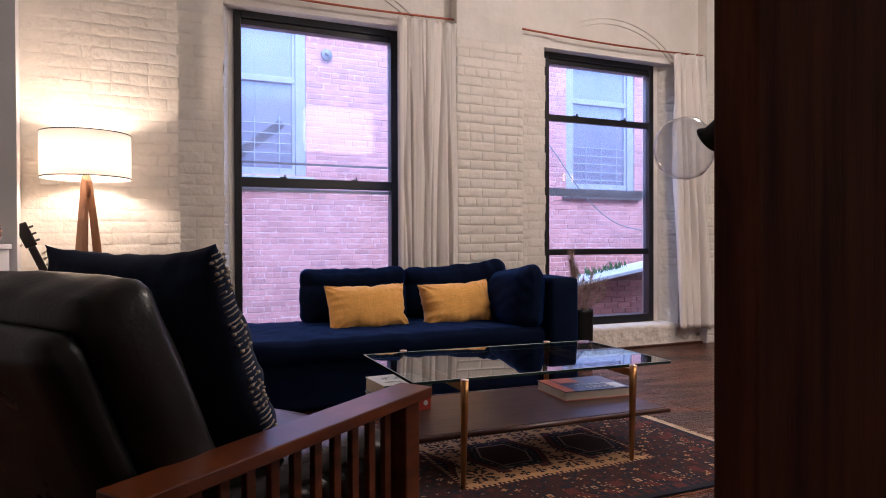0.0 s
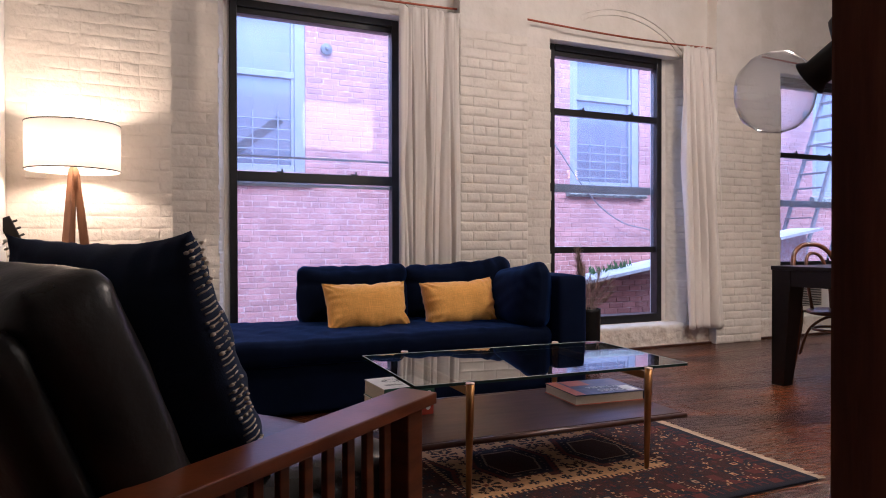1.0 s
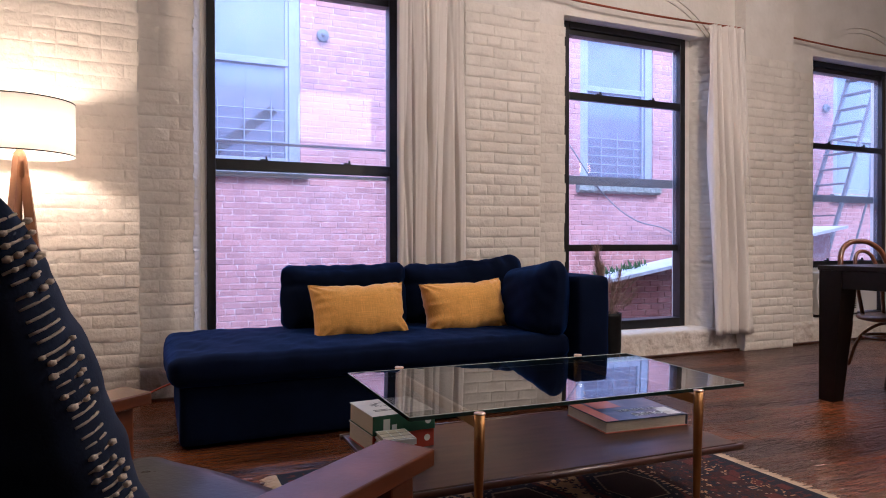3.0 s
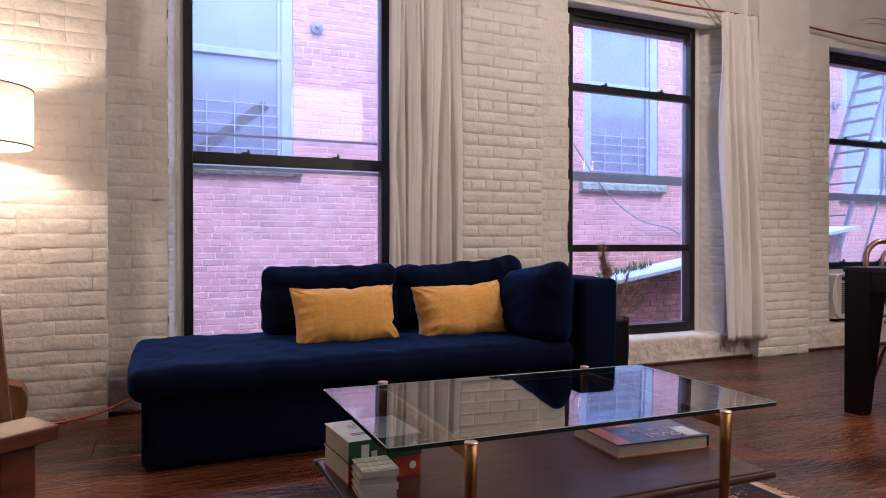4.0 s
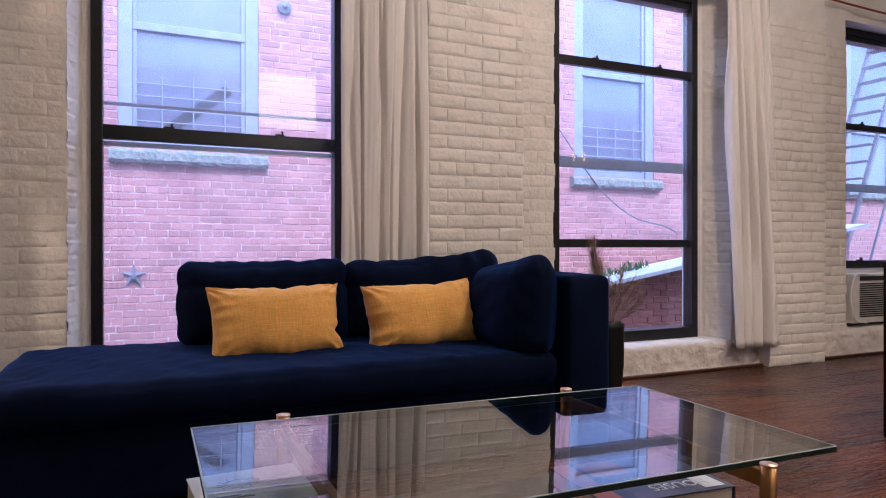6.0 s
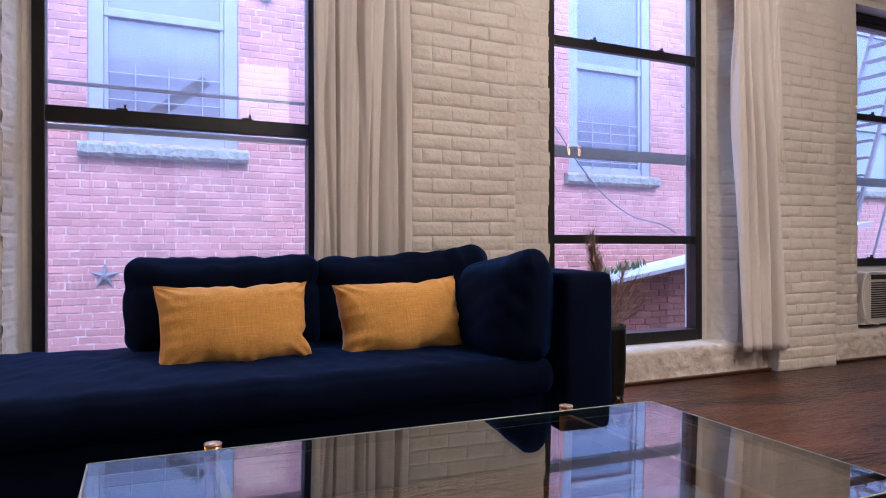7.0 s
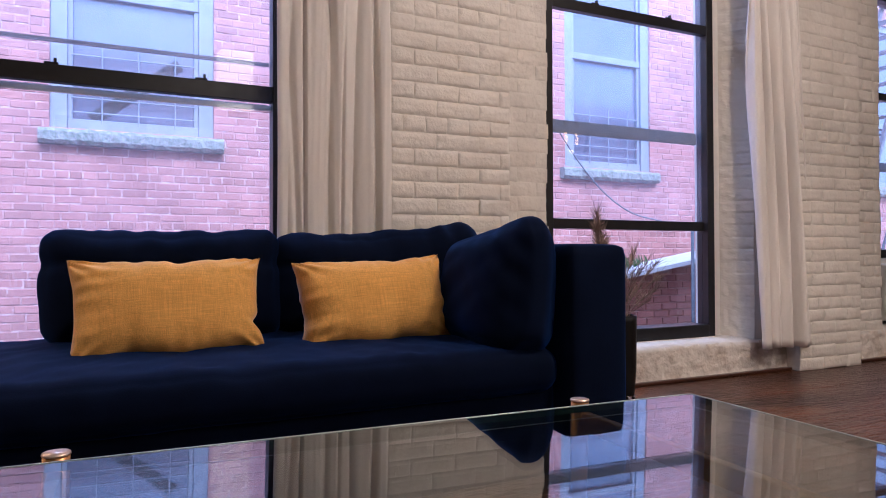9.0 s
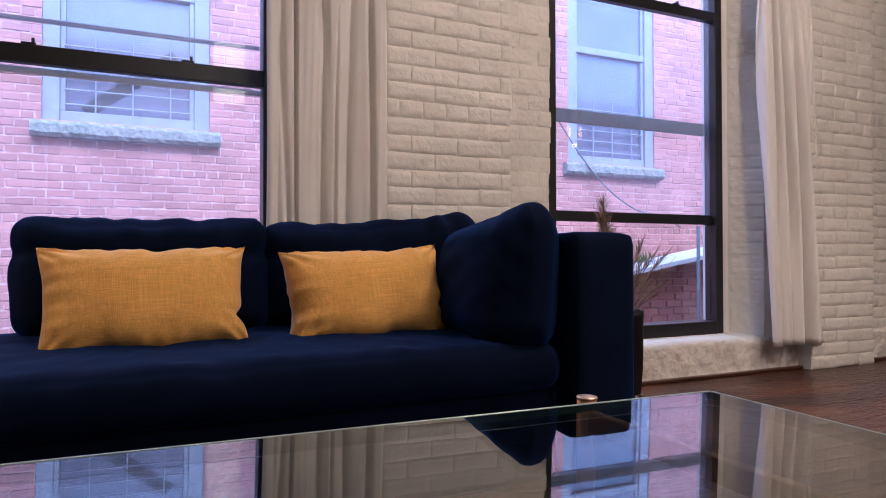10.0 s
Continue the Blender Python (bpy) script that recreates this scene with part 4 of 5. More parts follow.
# ---- rug ----
RX0, RX1, RY0, RY1 = -1.03, 0.675, -2.935, -1.665
RUGMATS = [surf("rug_" + k, c, tuple(v * 0.8 for v in c), 0.95, 40.0, bump=0.8, bscale=500, bdist=0.002, fine=0.2) for k, c in
           (("maroon", (0.038, 0.0095, 0.0085)), ("navy", (0.0085, 0.010, 0.021)), ("camel", (0.56, 0.325, 0.138)), ("brick_red", (0.105, 0.020, 0.014)), ("cream", (0.36, 0.25, 0.145)), ("brown", (0.036, 0.012, 0.009)))]


def rug_colour(x, y, L, W):
    """Colour index of the knot at x along, y across, for a field of three hexagons in a banded border."""
    ex, ey = min(x, L - x), min(y, W - y)
    ii, jj = int(x / 0.0075), int(y / 0.0075)
    # band distance: wide ends, narrower sides
    end = ex / 0.40 < ey / 0.335
    e, run, wide = (ex, y, 0.40) if end else (ey, x, 0.335)
    h = (ii * 7919 + jj * 104729 + ii * jj * 31) % 97
    if e < 0.022:
        return 1
    if e < 0.075:
        k, a = int(run / 0.075), run % 0.075 - 0.0375
        b = e - 0.049
        c = (3, 1, 5, 0, 1)[k % 5]
        if abs(a) < 0.026 and abs(b) < 0.02:
            return 3 if (abs(b) < 0.005 and abs(a) < 0.018) or (0.014 < abs(a) < 0.02) else c
        return 1
    if e < 0.084:
        return 3 if (ii + jj) % 4 < 2 else 1
    if e < 0.13:
        k = int((run + e * 0.9) / 0.05)
        return (1, 3, 0, 1, 5, 3)[k % 6] if h > 8 else 2
    if e < 0.19:
        a, b = run % 0.10 - 0.05, e - 0.16
        r = max(abs(a), abs(b))
        if r < 0.006:
            return 3
        if r < 0.012:
            return (4, 3, 2, 3)[int(run / 0.10) % 4]
        if r < 0.026:
            return (1, 3)[int(run / 0.10) % 2]
        return 0 if h > 6 else 4
    if e < wide:
        a, b = run % 0.046 - 0.023, (e - 0.19 + 0.023 * (int(run / 0.046) % 2)) % 0.046 - 0.023
        r = math.hypot(a, b)
        if r < 0.0045:
            return 4 if int(run / 0.046) % 2 else 3
        if r < 0.015 and (abs(a) < 0.004 or abs(b) < 0.004):
            return (1, 3, 1, 5, 3, 2)[(int(run / 0.046) + int(e / 0.046)) % 6]
        if r > 0.027 and (ii + jj) % 4 == 0:
            return 4 if h < 5 else 3
        if (int(run / 0.046) + 2 * int(e / 0.046)) % 3 == 0:
            return 1 if h > 10 else 0
        return 5 if h < 14 else 0
    # camel field with hexagon medallions
    if e < wide + 0.018:
        return 1 if (int(run / 0.011) % 2 and e > wide + 0.006) else (3 if int(run / 0.011) % 2 else 2)
    u, v = x - (0.13 - RX0), y - W / 2 - 0.01
    pitch = 0.43
    k = round(u / pitch)
    p = u - k * pitch
    d = max(abs(v) * 0.88, abs(p) * 0.98 + abs(v) * 0.32) / 1.16
    if d < 0.090:
        return 5 if h > 25 else 0
    if d < 0.0965:
        return 4
    if d < 0.132:
        return 1 if not (0.110 < d < 0.117 and (ii // 2 + jj) % 5 == 0) else 4
    if d < 0.156 and abs(p) > 0.07:
        return 3 if d < 0.146 or (jj // 2) % 2 else 1
    if d < 0.140:
        return 3 if (ii // 2) % 2 else 2
    # flowers in the corners between the medallions
    a, b = abs(p) - pitch / 2, abs(v) - 0.19
    r, th = math.hypot(a, b), math.atan2(b, a)
    if r < 0.062:
        if r < 0.012:
            return 3
        if r < 0.02:
            return 2
        if math.cos(8 * th) > -0.15:
            return 1 if r < 0.042 else 5
        return 2
    q = ((abs(p) * 1.0) % 0.072 - 0.036, (v + 0.4) % 0.062 - 0.031)
    r, th = math.hypot(*q), math.atan2(q[1], q[0])
    if r < 0.024 and (abs(math.cos(2 * th)) > 0.55 or r < 0.006):
        return 1 if (k + int(v * 30)) % 3 else 5
    return 2


def build_rug():
    rug = thing("rug", "worn dark red and camel patterned wool rug with a cream fringe", "rug", (0, 0, 0))
    L, W, c = RX1 - RX0, RY1 - RY0, 0.0058
    nx, ny = int(L / c), int(W / c)
    vs = [(RX0 + L * i / nx, RY0 + W * j / ny + 0.004 * math.sin(i * 0.06), 0.010 + 0.0012 * noise.noise(Vector((i * 0.05, j * 0.05, 1)))) for j in range(ny + 1) for i in range(nx + 1)]
    fs = [(j * (nx + 1) + i, j * (nx + 1) + i + 1, (j + 1) * (nx + 1) + i + 1, (j + 1) * (nx + 1) + i) for j in range(ny) for i in range(nx)]
    me = bpy.data.meshes.new("woven_field")
    me.from_pydata(vs, [], fs)
    for m in RUGMATS:
        me.materials.append(m)
    me.polygons.foreach_set("material_index", [rug_colour((i + 0.5) * L / nx, (j + 0.5) * W / ny, L, W) for j in range(ny) for i in range(nx)])
    new("woven_field", me).parent = rug
    part("backing", box(RX0, RX1, RY0 - 0.003, RY1 + 0.003, 0.0005, 0.0085), RUGMATS[1], rug)
    rnd = random.Random(3)
    for x, s in ((RX1, 1), (RX0, -1)):
        fb = bmesh.new()
        y = RY0
        while y < RY1:
            l, a = rnd.uniform(0.040, 0.066), rnd.uniform(-0.5, 0.5)
            tube([(x - 0.004 * s, y, 0.007), (x + s * l * 0.4, y + a * 0.008, 0.0075), (x + s * l, y + a * 0.024, 0.003)], 0.003, 5, fb, [0.003, 0.0028, 0.0016])
            y += rnd.uniform(0.004, 0.0075)
        part("fringe", fb, M_FRINGE, rug, "cream knotted fringe")


build_rug()

# ---- armchair ----
chair = thing("armchair", "black leather recliner with slatted cherry wood arms", "armchair", (-1.58, -3.10, 0), -56.5)
for s in (1, -1):
    ab = box(s * 0.37 - 0.05, s * 0.37 + 0.05, -0.46, 0.362, 0.535, 0.562, 0.003)
    for v in ab.verts:
        v.co.z += -0.02 * ((0.42 - v.co.y) / 0.88) + 0.012 * (1 - ((v.co.y) / 0.45) ** 2)
    part("arm_rest", ab, M_CHERRY, chair, "flat cherry wood arm rest")
    part("front_leg", box(s * 0.37 - 0.03, s * 0.37 + 0.03, 0.275, 0.333, 0.0, 0.54, 0.004), M_CHERRY, chair)
    part("back_leg", box(s * 0.37 - 0.03, s * 0.37 + 0.03, -0.42, -0.36, 0.0, 0.525, 0.004), M_CHERRY, chair)
    part("side_rail", box(s * 0.37 - 0.018, s * 0.37 + 0.018, -0.36, 0.275, 0.16, 0.22, 0.004), M_CHERRY, chair)
    for k in range(10):
        y = -0.315 + k * 0.0605
        part("slat", box(s * 0.37 - 0.008, s * 0.37 + 0.008, y - 0.0115, y + 0.0115, 0.22, 0.54, 0.002), M_CHERRY, chair)
part("front_rail", box(-0.34, 0.34, 0.285, 0.32, 0.20, 0.28, 0.004), M_CHERRY, chair)
part("back_rail", box(-0.34, 0.34, -0.41, -0.37, 0.20, 0.28, 0.004), M_CHERRY, chair)
part("seat", soft_block(-0.33, 0.33, -0.30, 0.38, 0.26, 0.44, 0.06, 14, 0.02, 0.004, 2.0), M_LEATHER, chair, "black leather seat cushion", True)
bk_ = part("backrest", soft_block(-0.315, 0.315, -0.075, 0.085, 0, 0.535, 0.046, 18, 0.010, 0.008, 4.0), M_LEATHER, chair, "reclined black leather back cushion", True)
bk_.matrix_basis = pose(0, -0.225, 0.36, 22, 0, 0)
bp_ = part("back_panel", soft_block(-0.30, 0.30, -0.135, -0.06, -0.10, 0.50, 0.030, 18, 0.006, 0.005, 8.0), M_LEATHER, chair, "padded leather rear panel", True)
bp_.matrix_basis = pose(0, -0.225, 0.36, 22, 0, 0)

tp = thing("throw_pillow", "navy cotton throw pillow with rows of cream wool stitches", "pillow", (0, 0, 0))
tp.matrix_basis = pose(-1.58, -3.10, 0, 0, 0, -56.5) @ pose(-0.024, -0.110, 0.688, 21.6, 0, 3.7)
part("cover", pillow(0.576, 0.52, 0.17, 0.03, 0.018, 50, 14.0, 0.45), M_NAVYCLOTH, tp, "navy woven cotton cover", True)
for v in tp.children[0].data.vertices:
    u, f = v.co.x / 0.288, v.co.z / 0.26
    v.co.z += (0.002 * abs(u) ** 8 - 0.020 * (1 - u * u)) * max(0, f) ** 3
rnd = random.Random(8)
for s in (1, -1):
    st = bmesh.new()
    for k in range(36):
        z = -0.240 + k * 0.0136 + rnd.uniform(-0.002, 0.002)

        def on_edge(q, out=0.0):
            return (s * (0.288 + out - 0.009 * (1 - (z / 0.26) ** 2) - abs(q) * 0.06), math.copysign(0.062 * abs(q) ** 0.6 + out, q), z + 0.016 * (q + 0.45))

        tube([on_edge(q, 0.001) for q in (-0.11 + rnd.uniform(-0.05, 0.04), -0.06, -0.01, 0.04, 0.07 + rnd.uniform(-0.03, 0.05))], 0.0018, 5, st)
        if math.sin(k * 0.62 + 0.8) > -0.35:
            for q in (-0.06, 0.0, 0.05, 0.10):
                if rnd.random() < 0.75:
                    bmesh.ops.create_icosphere(st, subdivisions=1, radius=rnd.uniform(0.0036, 0.0066), matrix=Matrix.Translation(on_edge(q + rnd.uniform(-0.04, 0.04), 0.0022)) @ Matrix.Diagonal((1.0, 1.0, 0.7, 1.0)))
    part("stitching", st, M_STITCH, tp, "cream wool stitches and knots", True)

# ---- floor lamp ----
lamp = thing("floor_lamp", "lit floor lamp with a white drum shade on wooden tripod legs", "lamp", (-2.03, -0.55, 0))
M_SHADE = bpy.data.materials.new("white_linen_shade")
M_SHADE.use_nodes = True
n_, l_ = M_SHADE.node_tree.nodes, M_SHADE.node_tree.links
n_["Principled BSDF"].inputs["Base Color"].default_value = (0.80, 0.77, 0.72, 1)
n_["Principled BSDF"].inputs["Roughness"].default_value = 0.9
tl = n_.new("ShaderNodeBsdfTranslucent")
tl.inputs[0].default_value = (0.78, 0.75, 0.72, 1)
ms = n_.new("ShaderNodeMixShader")
ms.inputs[0].default_value = 0.50
l_.new(n_["Principled BSDF"].outputs[0], ms.inputs[1])
l_.new(tl.outputs[0], ms.inputs[2])
l_.new(ms.outputs[0], n_["Material Output"].inputs[0])
part("shade", turned([(0.228, 1.305), (0.232, 1.305), (0.232, 1.56), (0.228, 1.56), (0.228, 1.305)], 48), M_SHADE, lamp, "white linen drum shade", True)
for z in (1.308, 1.557):
    part("trim_ring", turned([(0.2325, z - 0.003), (0.2340, z - 0.003), (0.2340, z + 0.003), (0.2325, z + 0.003), (0.2325, z - 0.003)], 48), M_DARKWOOD, lamp, "thin dark trim ring")
part("hub", turned([(0.0, 1.20), (0.026, 1.20), (0.026, 1.315), (0.014, 1.33), (0.014, 1.37), (0.0, 1.37)], 20), M_LAMPWOOD, lamp, "", True)
part("bulb", turned([(0.0, 1.372), (0.014, 1.372), (0.016, 1.39), (0.0, 1.40)], 14), M_WHITE, lamp, "", True)
for k in range(3):
    a = math.radians(k * 120)
    d = Vector((math.cos(a), math.sin(a), 0))
    sd = Vector((-d.y, d.x, 0))
    lb = bmesh.new()
    ring = []
    for f_, w_ in ((0.0, 0.014), (0.35, 0.021), (1.0, 0.013)):
        c_ = d * (0.012 + 0.13 * f_) + Vector((0, 0, 1.30 * (1 - f_)))
        ring.append([lb.verts.new(c_ + sd * (sx * w_) + d * (dx * w_ * 1.1)) for sx, dx in ((-1, -1), (1, -1), (1, 1), (-1, 1))])
    for r0, r1 in zip(ring, ring[1:]):
        for i in range(4):
            lb.faces.new((r0[i], r0[(i + 1) % 4], r1[(i + 1) % 4], r1[i]))
    lb.faces.new(ring[0])
    lb.faces.new(ring[-1])
    part("leg", lb, M_LAMPWOOD, lamp)
for k in range(3):
    a = k * 2.094
    part("spoke", tube([(0, 0, 1.36), (0.228 * math.cos(a), 0.228 * math.sin(a), 1.36)], 0.003, 6), M_BRASS, lamp)

tb_ = box(-2.295, -2.195, YP - 0.03, YP - 0.002, 1.288, 1.335, 0.006)
tagged(part("wall_box", tb_, M_PLASTIC, None, "small ivory plastic wall box on the brick"), category="switch")

# ---- guitar ----
gtr = thing("ukulele", "small wooden guitar leaning behind the lamp", "guitar", (-2.2, -0.55, 0), 0)
gm = Matrix.Translation((0.103, 0.145, 0.414)) @ Matrix.Rotation(radians(-22), 4, "Y") @ Matrix.Rotation(radians(10), 4, "X")
gb_ = bmesh.new()
outline = []
for i in range(40):
    a = 2 * math.pi * i / 40
    z = 0.20 * math.cos(a)
    r = 0.135 if z < 0 else 0.105
    w_ = abs(math.sin(a)) * r * (1 - 0.22 * math.exp(-((z - 0.03) / 0.06) ** 2))
    outline.append((math.copysign(w_ * 1.1, math.sin(a)), z * 1.1 - 0.228))
fr = [gb_.verts.new((x, -0.035, z)) for x, z in outline]
bk = [gb_.verts.new((x, 0.035, z)) for x, z in outline]
gb_.faces.new(fr)
gb_.faces.new(bk)
for i in range(40):
    gb_.faces.new((fr[i], fr[(i + 1) % 40], bk[(i + 1) % 40], bk[i]))
part("body", gb_, M_LAMPWOOD, gtr).matrix_basis = gm
part("neck", box(-0.02, 0.02, -0.045, -0.02, -0.03, 0.56, 0.006), M_DARKWOOD, gtr).matrix_basis = gm
part("headstock", box(-0.03, 0.03, -0.04, -0.022, 0.56, 0.70, 0.006), M_DARKWOOD, gtr).matrix_basis = gm
for k in range(3):
    for s in (-1, 1):
        part("tuning_peg", tube([(s * 0.03, -0.031, 0.585 + k * 0.04), (s * 0.052, -0.031, 0.585 + k * 0.04)], 0.006, 8), M_PLASTIC if s < 0 else M_DARK, gtr).matrix_basis = gm

# ---- white cabinet with a basket ----
cab = thing("cabinet", "low white painted cabinet against the grey wall", "cabinet", (-2.68, -1.14, 0))
part("body", box(-0.34, 0.34, -0.20, 0.20, 0.0, 0.91, 0.004), M_WHITE, cab)
part("top", box(-0.35, 0.35, -0.21, 0.21, 0.9105, 0.935, 0.004), M_WHITE, cab)
bsk = bmesh.new()
for k in range(9):
    rr = 0.085 + 0.02 * math.sin(k / 8 * math.pi)
    tube([(rr * math.cos(i * math.pi / 14), rr * math.sin(i * math.pi / 14), 0.007 + k * 0.0125 + 0.003 * math.sin(i * 1.57 + k * 3.14)) for i in range(28)], 0.0075, 6, bsk, None, True)
turned([(0.0, 0.001), (0.085, 0.001), (0.085, 0.006), (0.0, 0.006)], 20, bsk)
b_ = tagged(part("basket", bsk, M_WICKER, None, "small brown wicker basket on the white cabinet", True), category="basket")
b_.location = (-2.45, -1.13, 0.9352)

# ---- cord ----
cp = arc([(-2.36, -0.33, 0.006), (-2.1, -0.35, 0.008), (-1.85, -0.36, 0.02), (-1.60, -0.30, 0.035), (-1.42, -0.24, 0.09), (-1.30, -0.22, 0.13)], 40)
tagged(part("power_cord", tube(cp, 0.0055, 8), M_CORD, None, "orange power cord along the wall foot", True), category="cord")

# ---- curtains and rods ----
def curtain(name, x0, x1, zt, zb, folds, seed, yc, spread=0.02, depth=0.042, lean=0.0):
    """A gathered curtain: broad soft panels parted by narrow creases that drift and fade on the way down."""
    cb = bmesh.new()
    nu, nv = 280, 60
    rnd = random.Random(seed)
    creases = []
    for k in range(folds + 3):
        c = (k + rnd.uniform(0.15, 0.85)) / (folds + 3)
        creases.append((c, c + rnd.uniform(-0.09, 0.09), rnd.uniform(-0.05, 0.05), rnd.uniform(0.5, 1.3), rnd.uniform(0.004, 0.010) / (x1 - x0), rnd.uniform(0.0, 0.5), rnd.uniform(0.55, 1.6)))
    g = []
    for j in range(nv + 1):
        f = j / nv
        head = math.exp(-f / 0.035)
        row = []
        for i in range(nu + 1):
            u = i / nu
            # round pleats towards the room, parted by narrow valleys that wander on the way down
            ph = folds * (u + 0.20 * noise.noise(Vector((u * 3.0, f * 0.5, seed * 1.7))) + 0.02 * noise.noise(Vector((u * 8, f * 1.6, seed + 3.0)))) + 0.35
            k = math.floor(ph)
            full = 0.62 + 0.55 * noise.noise(Vector((k * 3.3, f * 0.8, seed * 2.0)))
            y = -depth * full * (1 - math.exp(-abs(math.sin(math.pi * ph)) / 0.34)) * (0.75 + 0.35 * f)
            y += 0.45 * depth * noise.noise(Vector((u * 3.4 + 0.5 * f, f * 0.9, seed * 3.1)))
            for c0, c1, bend, deep, width, start, stop in creases:
                c = c0 + (c1 - c0) * f + bend * math.sin(math.pi * f)
                live = min(1, max(0.1, (f - start) / 0.2 + 0.6)) * min(1, max(0.1, (stop - f) / 0.25))
                y += 0.75 * depth * deep * live * math.exp(-((u - c) / (width * (0.8 + 0.6 * f))) ** 2)
            y += 0.010 * head * math.sin(u * 2 * math.pi * folds * 1.7 + 1.4 * math.sin(u * 9))
            y += 0.003 * noise.noise(Vector((u * 24 + 2 * f, f * 3.5, seed + 9)))
            edge = min(1, min(u, 1 - u) / 0.05)
            w = (x1 - x0) + spread * f
            x = x0 + (lean - spread * 0.3) * f + w * u + 0.018 * f * noise.noise(Vector((u * 3, f * 2.2, seed))) + 0.006 * math.sin(2 * math.pi * ph)
            z = zt + (zb - zt) * f + (0.004 * noise.noise(Vector((u * 6, 2, seed))) if j in (0, nv) else 0)
            row.append(cb.verts.new((x, min(-0.168, yc + depth * 0.45 + y + 0.018 * (1 - edge) ** 2), z)))
        g.append(row)
    for r0, r1 in zip(g, g[1:]):
        for i in range(nu):
            cb.faces.new((r0[i], r0[i + 1], r1[i + 1], r1[i]))
    c = tagged(part(name, cb, M_CURTAIN, None, "off-white linen curtain gathered beside the window", True), category="curtain", group="window curtains")
    m = c.modifiers.new("thickness", "SOLIDIFY")
    m.thickness = 0.003
    return c


curtain("curtain", -0.022, 0.465, 2.61, 0.22, 4, 2, -0.228, 0.02, 0.048)
curtain("curtain", 2.605, 2.945, 2.63, 0.155, 5, 4, -0.275, 0.17, 0.085, 0.085)
curtain("curtain", 5.22, 5.52, 2.63, 0.20, 5, 6, -0.235, 0.05, 0.06)
for key, z in (("1", 2.655), ("2", 2.665), ("3", 2.665)):
    x0, x1 = BAYS[key][:2]
    pts = [(x0 + 0.002 + (x1 - x0 - 0.004) * i / 20, -0.19, z - 0.02 * math.sin(math.pi * i / 20)) for i in range(21)]
    rd = tagged(part("curtain_rod", tube(pts, 0.008, 10), M_COPPER, None, "thin copper curtain rod between the pilasters", True), category="curtain rod", group="curtain rods")

# ---- dried grass in a black pot ----
pot = thing("potted_grass", "dried brown grass in a tall black pot on the floor", "plant", (1.32, -0.62, 0))
part("pot", turned([(0.0, 0.0), (0.066, 0.0), (0.074, 0.03), (0.087, 0.20), (0.090, 0.40), (0.091, 0.425), (0.081, 0.425), (0.078, 0.36), (0.0, 0.36)], 28), M_POT, pot, "tall black ceramic pot", True)
rnd = random.Random(21)
st = bmesh.new()
pl = bmesh.new()
for k in range(38):
    a, sp, h = rnd.uniform(-1.3, 1.6) if k % 3 else rnd.uniform(0, 6.28), rnd.uniform(0.03, 0.21), rnd.uniform(0.10, 0.36)
    if k < 3:
        a, sp, h = 3.0 + k * 0.3, 0.085 + 0.03 * k, 0.50 - 0.07 * k
    p = arc([(0.03 * math.cos(a), 0.03 * math.sin(a), 0.35), (sp * 0.45 * math.cos(a), sp * 0.45 * math.sin(a), 0.36 + h * 0.55), (sp * math.cos(a), sp * math.sin(a), 0.36 + h)], 8)
    tube(p, 0.0014, 4, st)
    tip, way = p[-1], (p[-1] - p[-2]).normalized()
    for q in range(230 if k < 3 else 22):
        f = rnd.random()
        o = tip - way * (0.19 if k < 3 else 0.07) * f
        dr = (Vector((rnd.gauss(0, 1), rnd.gauss(0, 1), rnd.gauss(0.6, 0.6)))).normalized() + way * 0.8
        tube([o, o + dr * rnd.uniform(0.016, 0.052)], 0.0012, 3, pl, [0.0013, 0.0004])
part("stalks", st, M_DRY, pot)
part("plumes", pl, M_DRY, pot, "feathery brown seed heads")
gj = tagged(part("glass_jar", turned([(0.0, 0.0), (0.035, 0.0), (0.038, 0.06), (0.03, 0.10), (0.014, 0.115), (0.014, 0.13), (0.02, 0.135)], 20), M_CLEAR, None, "small clear glass jar on the floor beside the pot", True), category="jar")
gj.location = (1.20, -0.86, 0.001)

# ---- dining table and chairs ----
dt = thing("dining_table", "dark espresso wooden dining table with heavy tapered legs", "table", (0, 0, 0))
dx0, dx1, dy0, dy1 = 2.0, 4.1, -2.55, -1.63
part("tabletop", box(dx0, dx1, dy0, dy1, 0.735, 0.762, 0.004), M_DARKWOOD, dt)
part("apron", box(dx0 + 0.012, dx0 + 0.032, dy0 + 0.13, dy1 - 0.13, 0.635, 0.7345, 0.002), M_DARKWOOD, dt)
part("apron", box(dx1 - 0.032, dx1 - 0.012, dy0 + 0.13, dy1 - 0.13, 0.635, 0.7345, 0.002), M_DARKWOOD, dt)
part("apron", box(dx0 + 0.13, dx1 - 0.13, dy0 + 0.012, dy0 + 0.032, 0.635, 0.7345, 0.002), M_DARKWOOD, dt)
part("apron", box(dx0 + 0.13, dx1 - 0.13, dy1 - 0.032, dy1 - 0.012, 0.635, 0.7345, 0.002), M_DARKWOOD, dt)
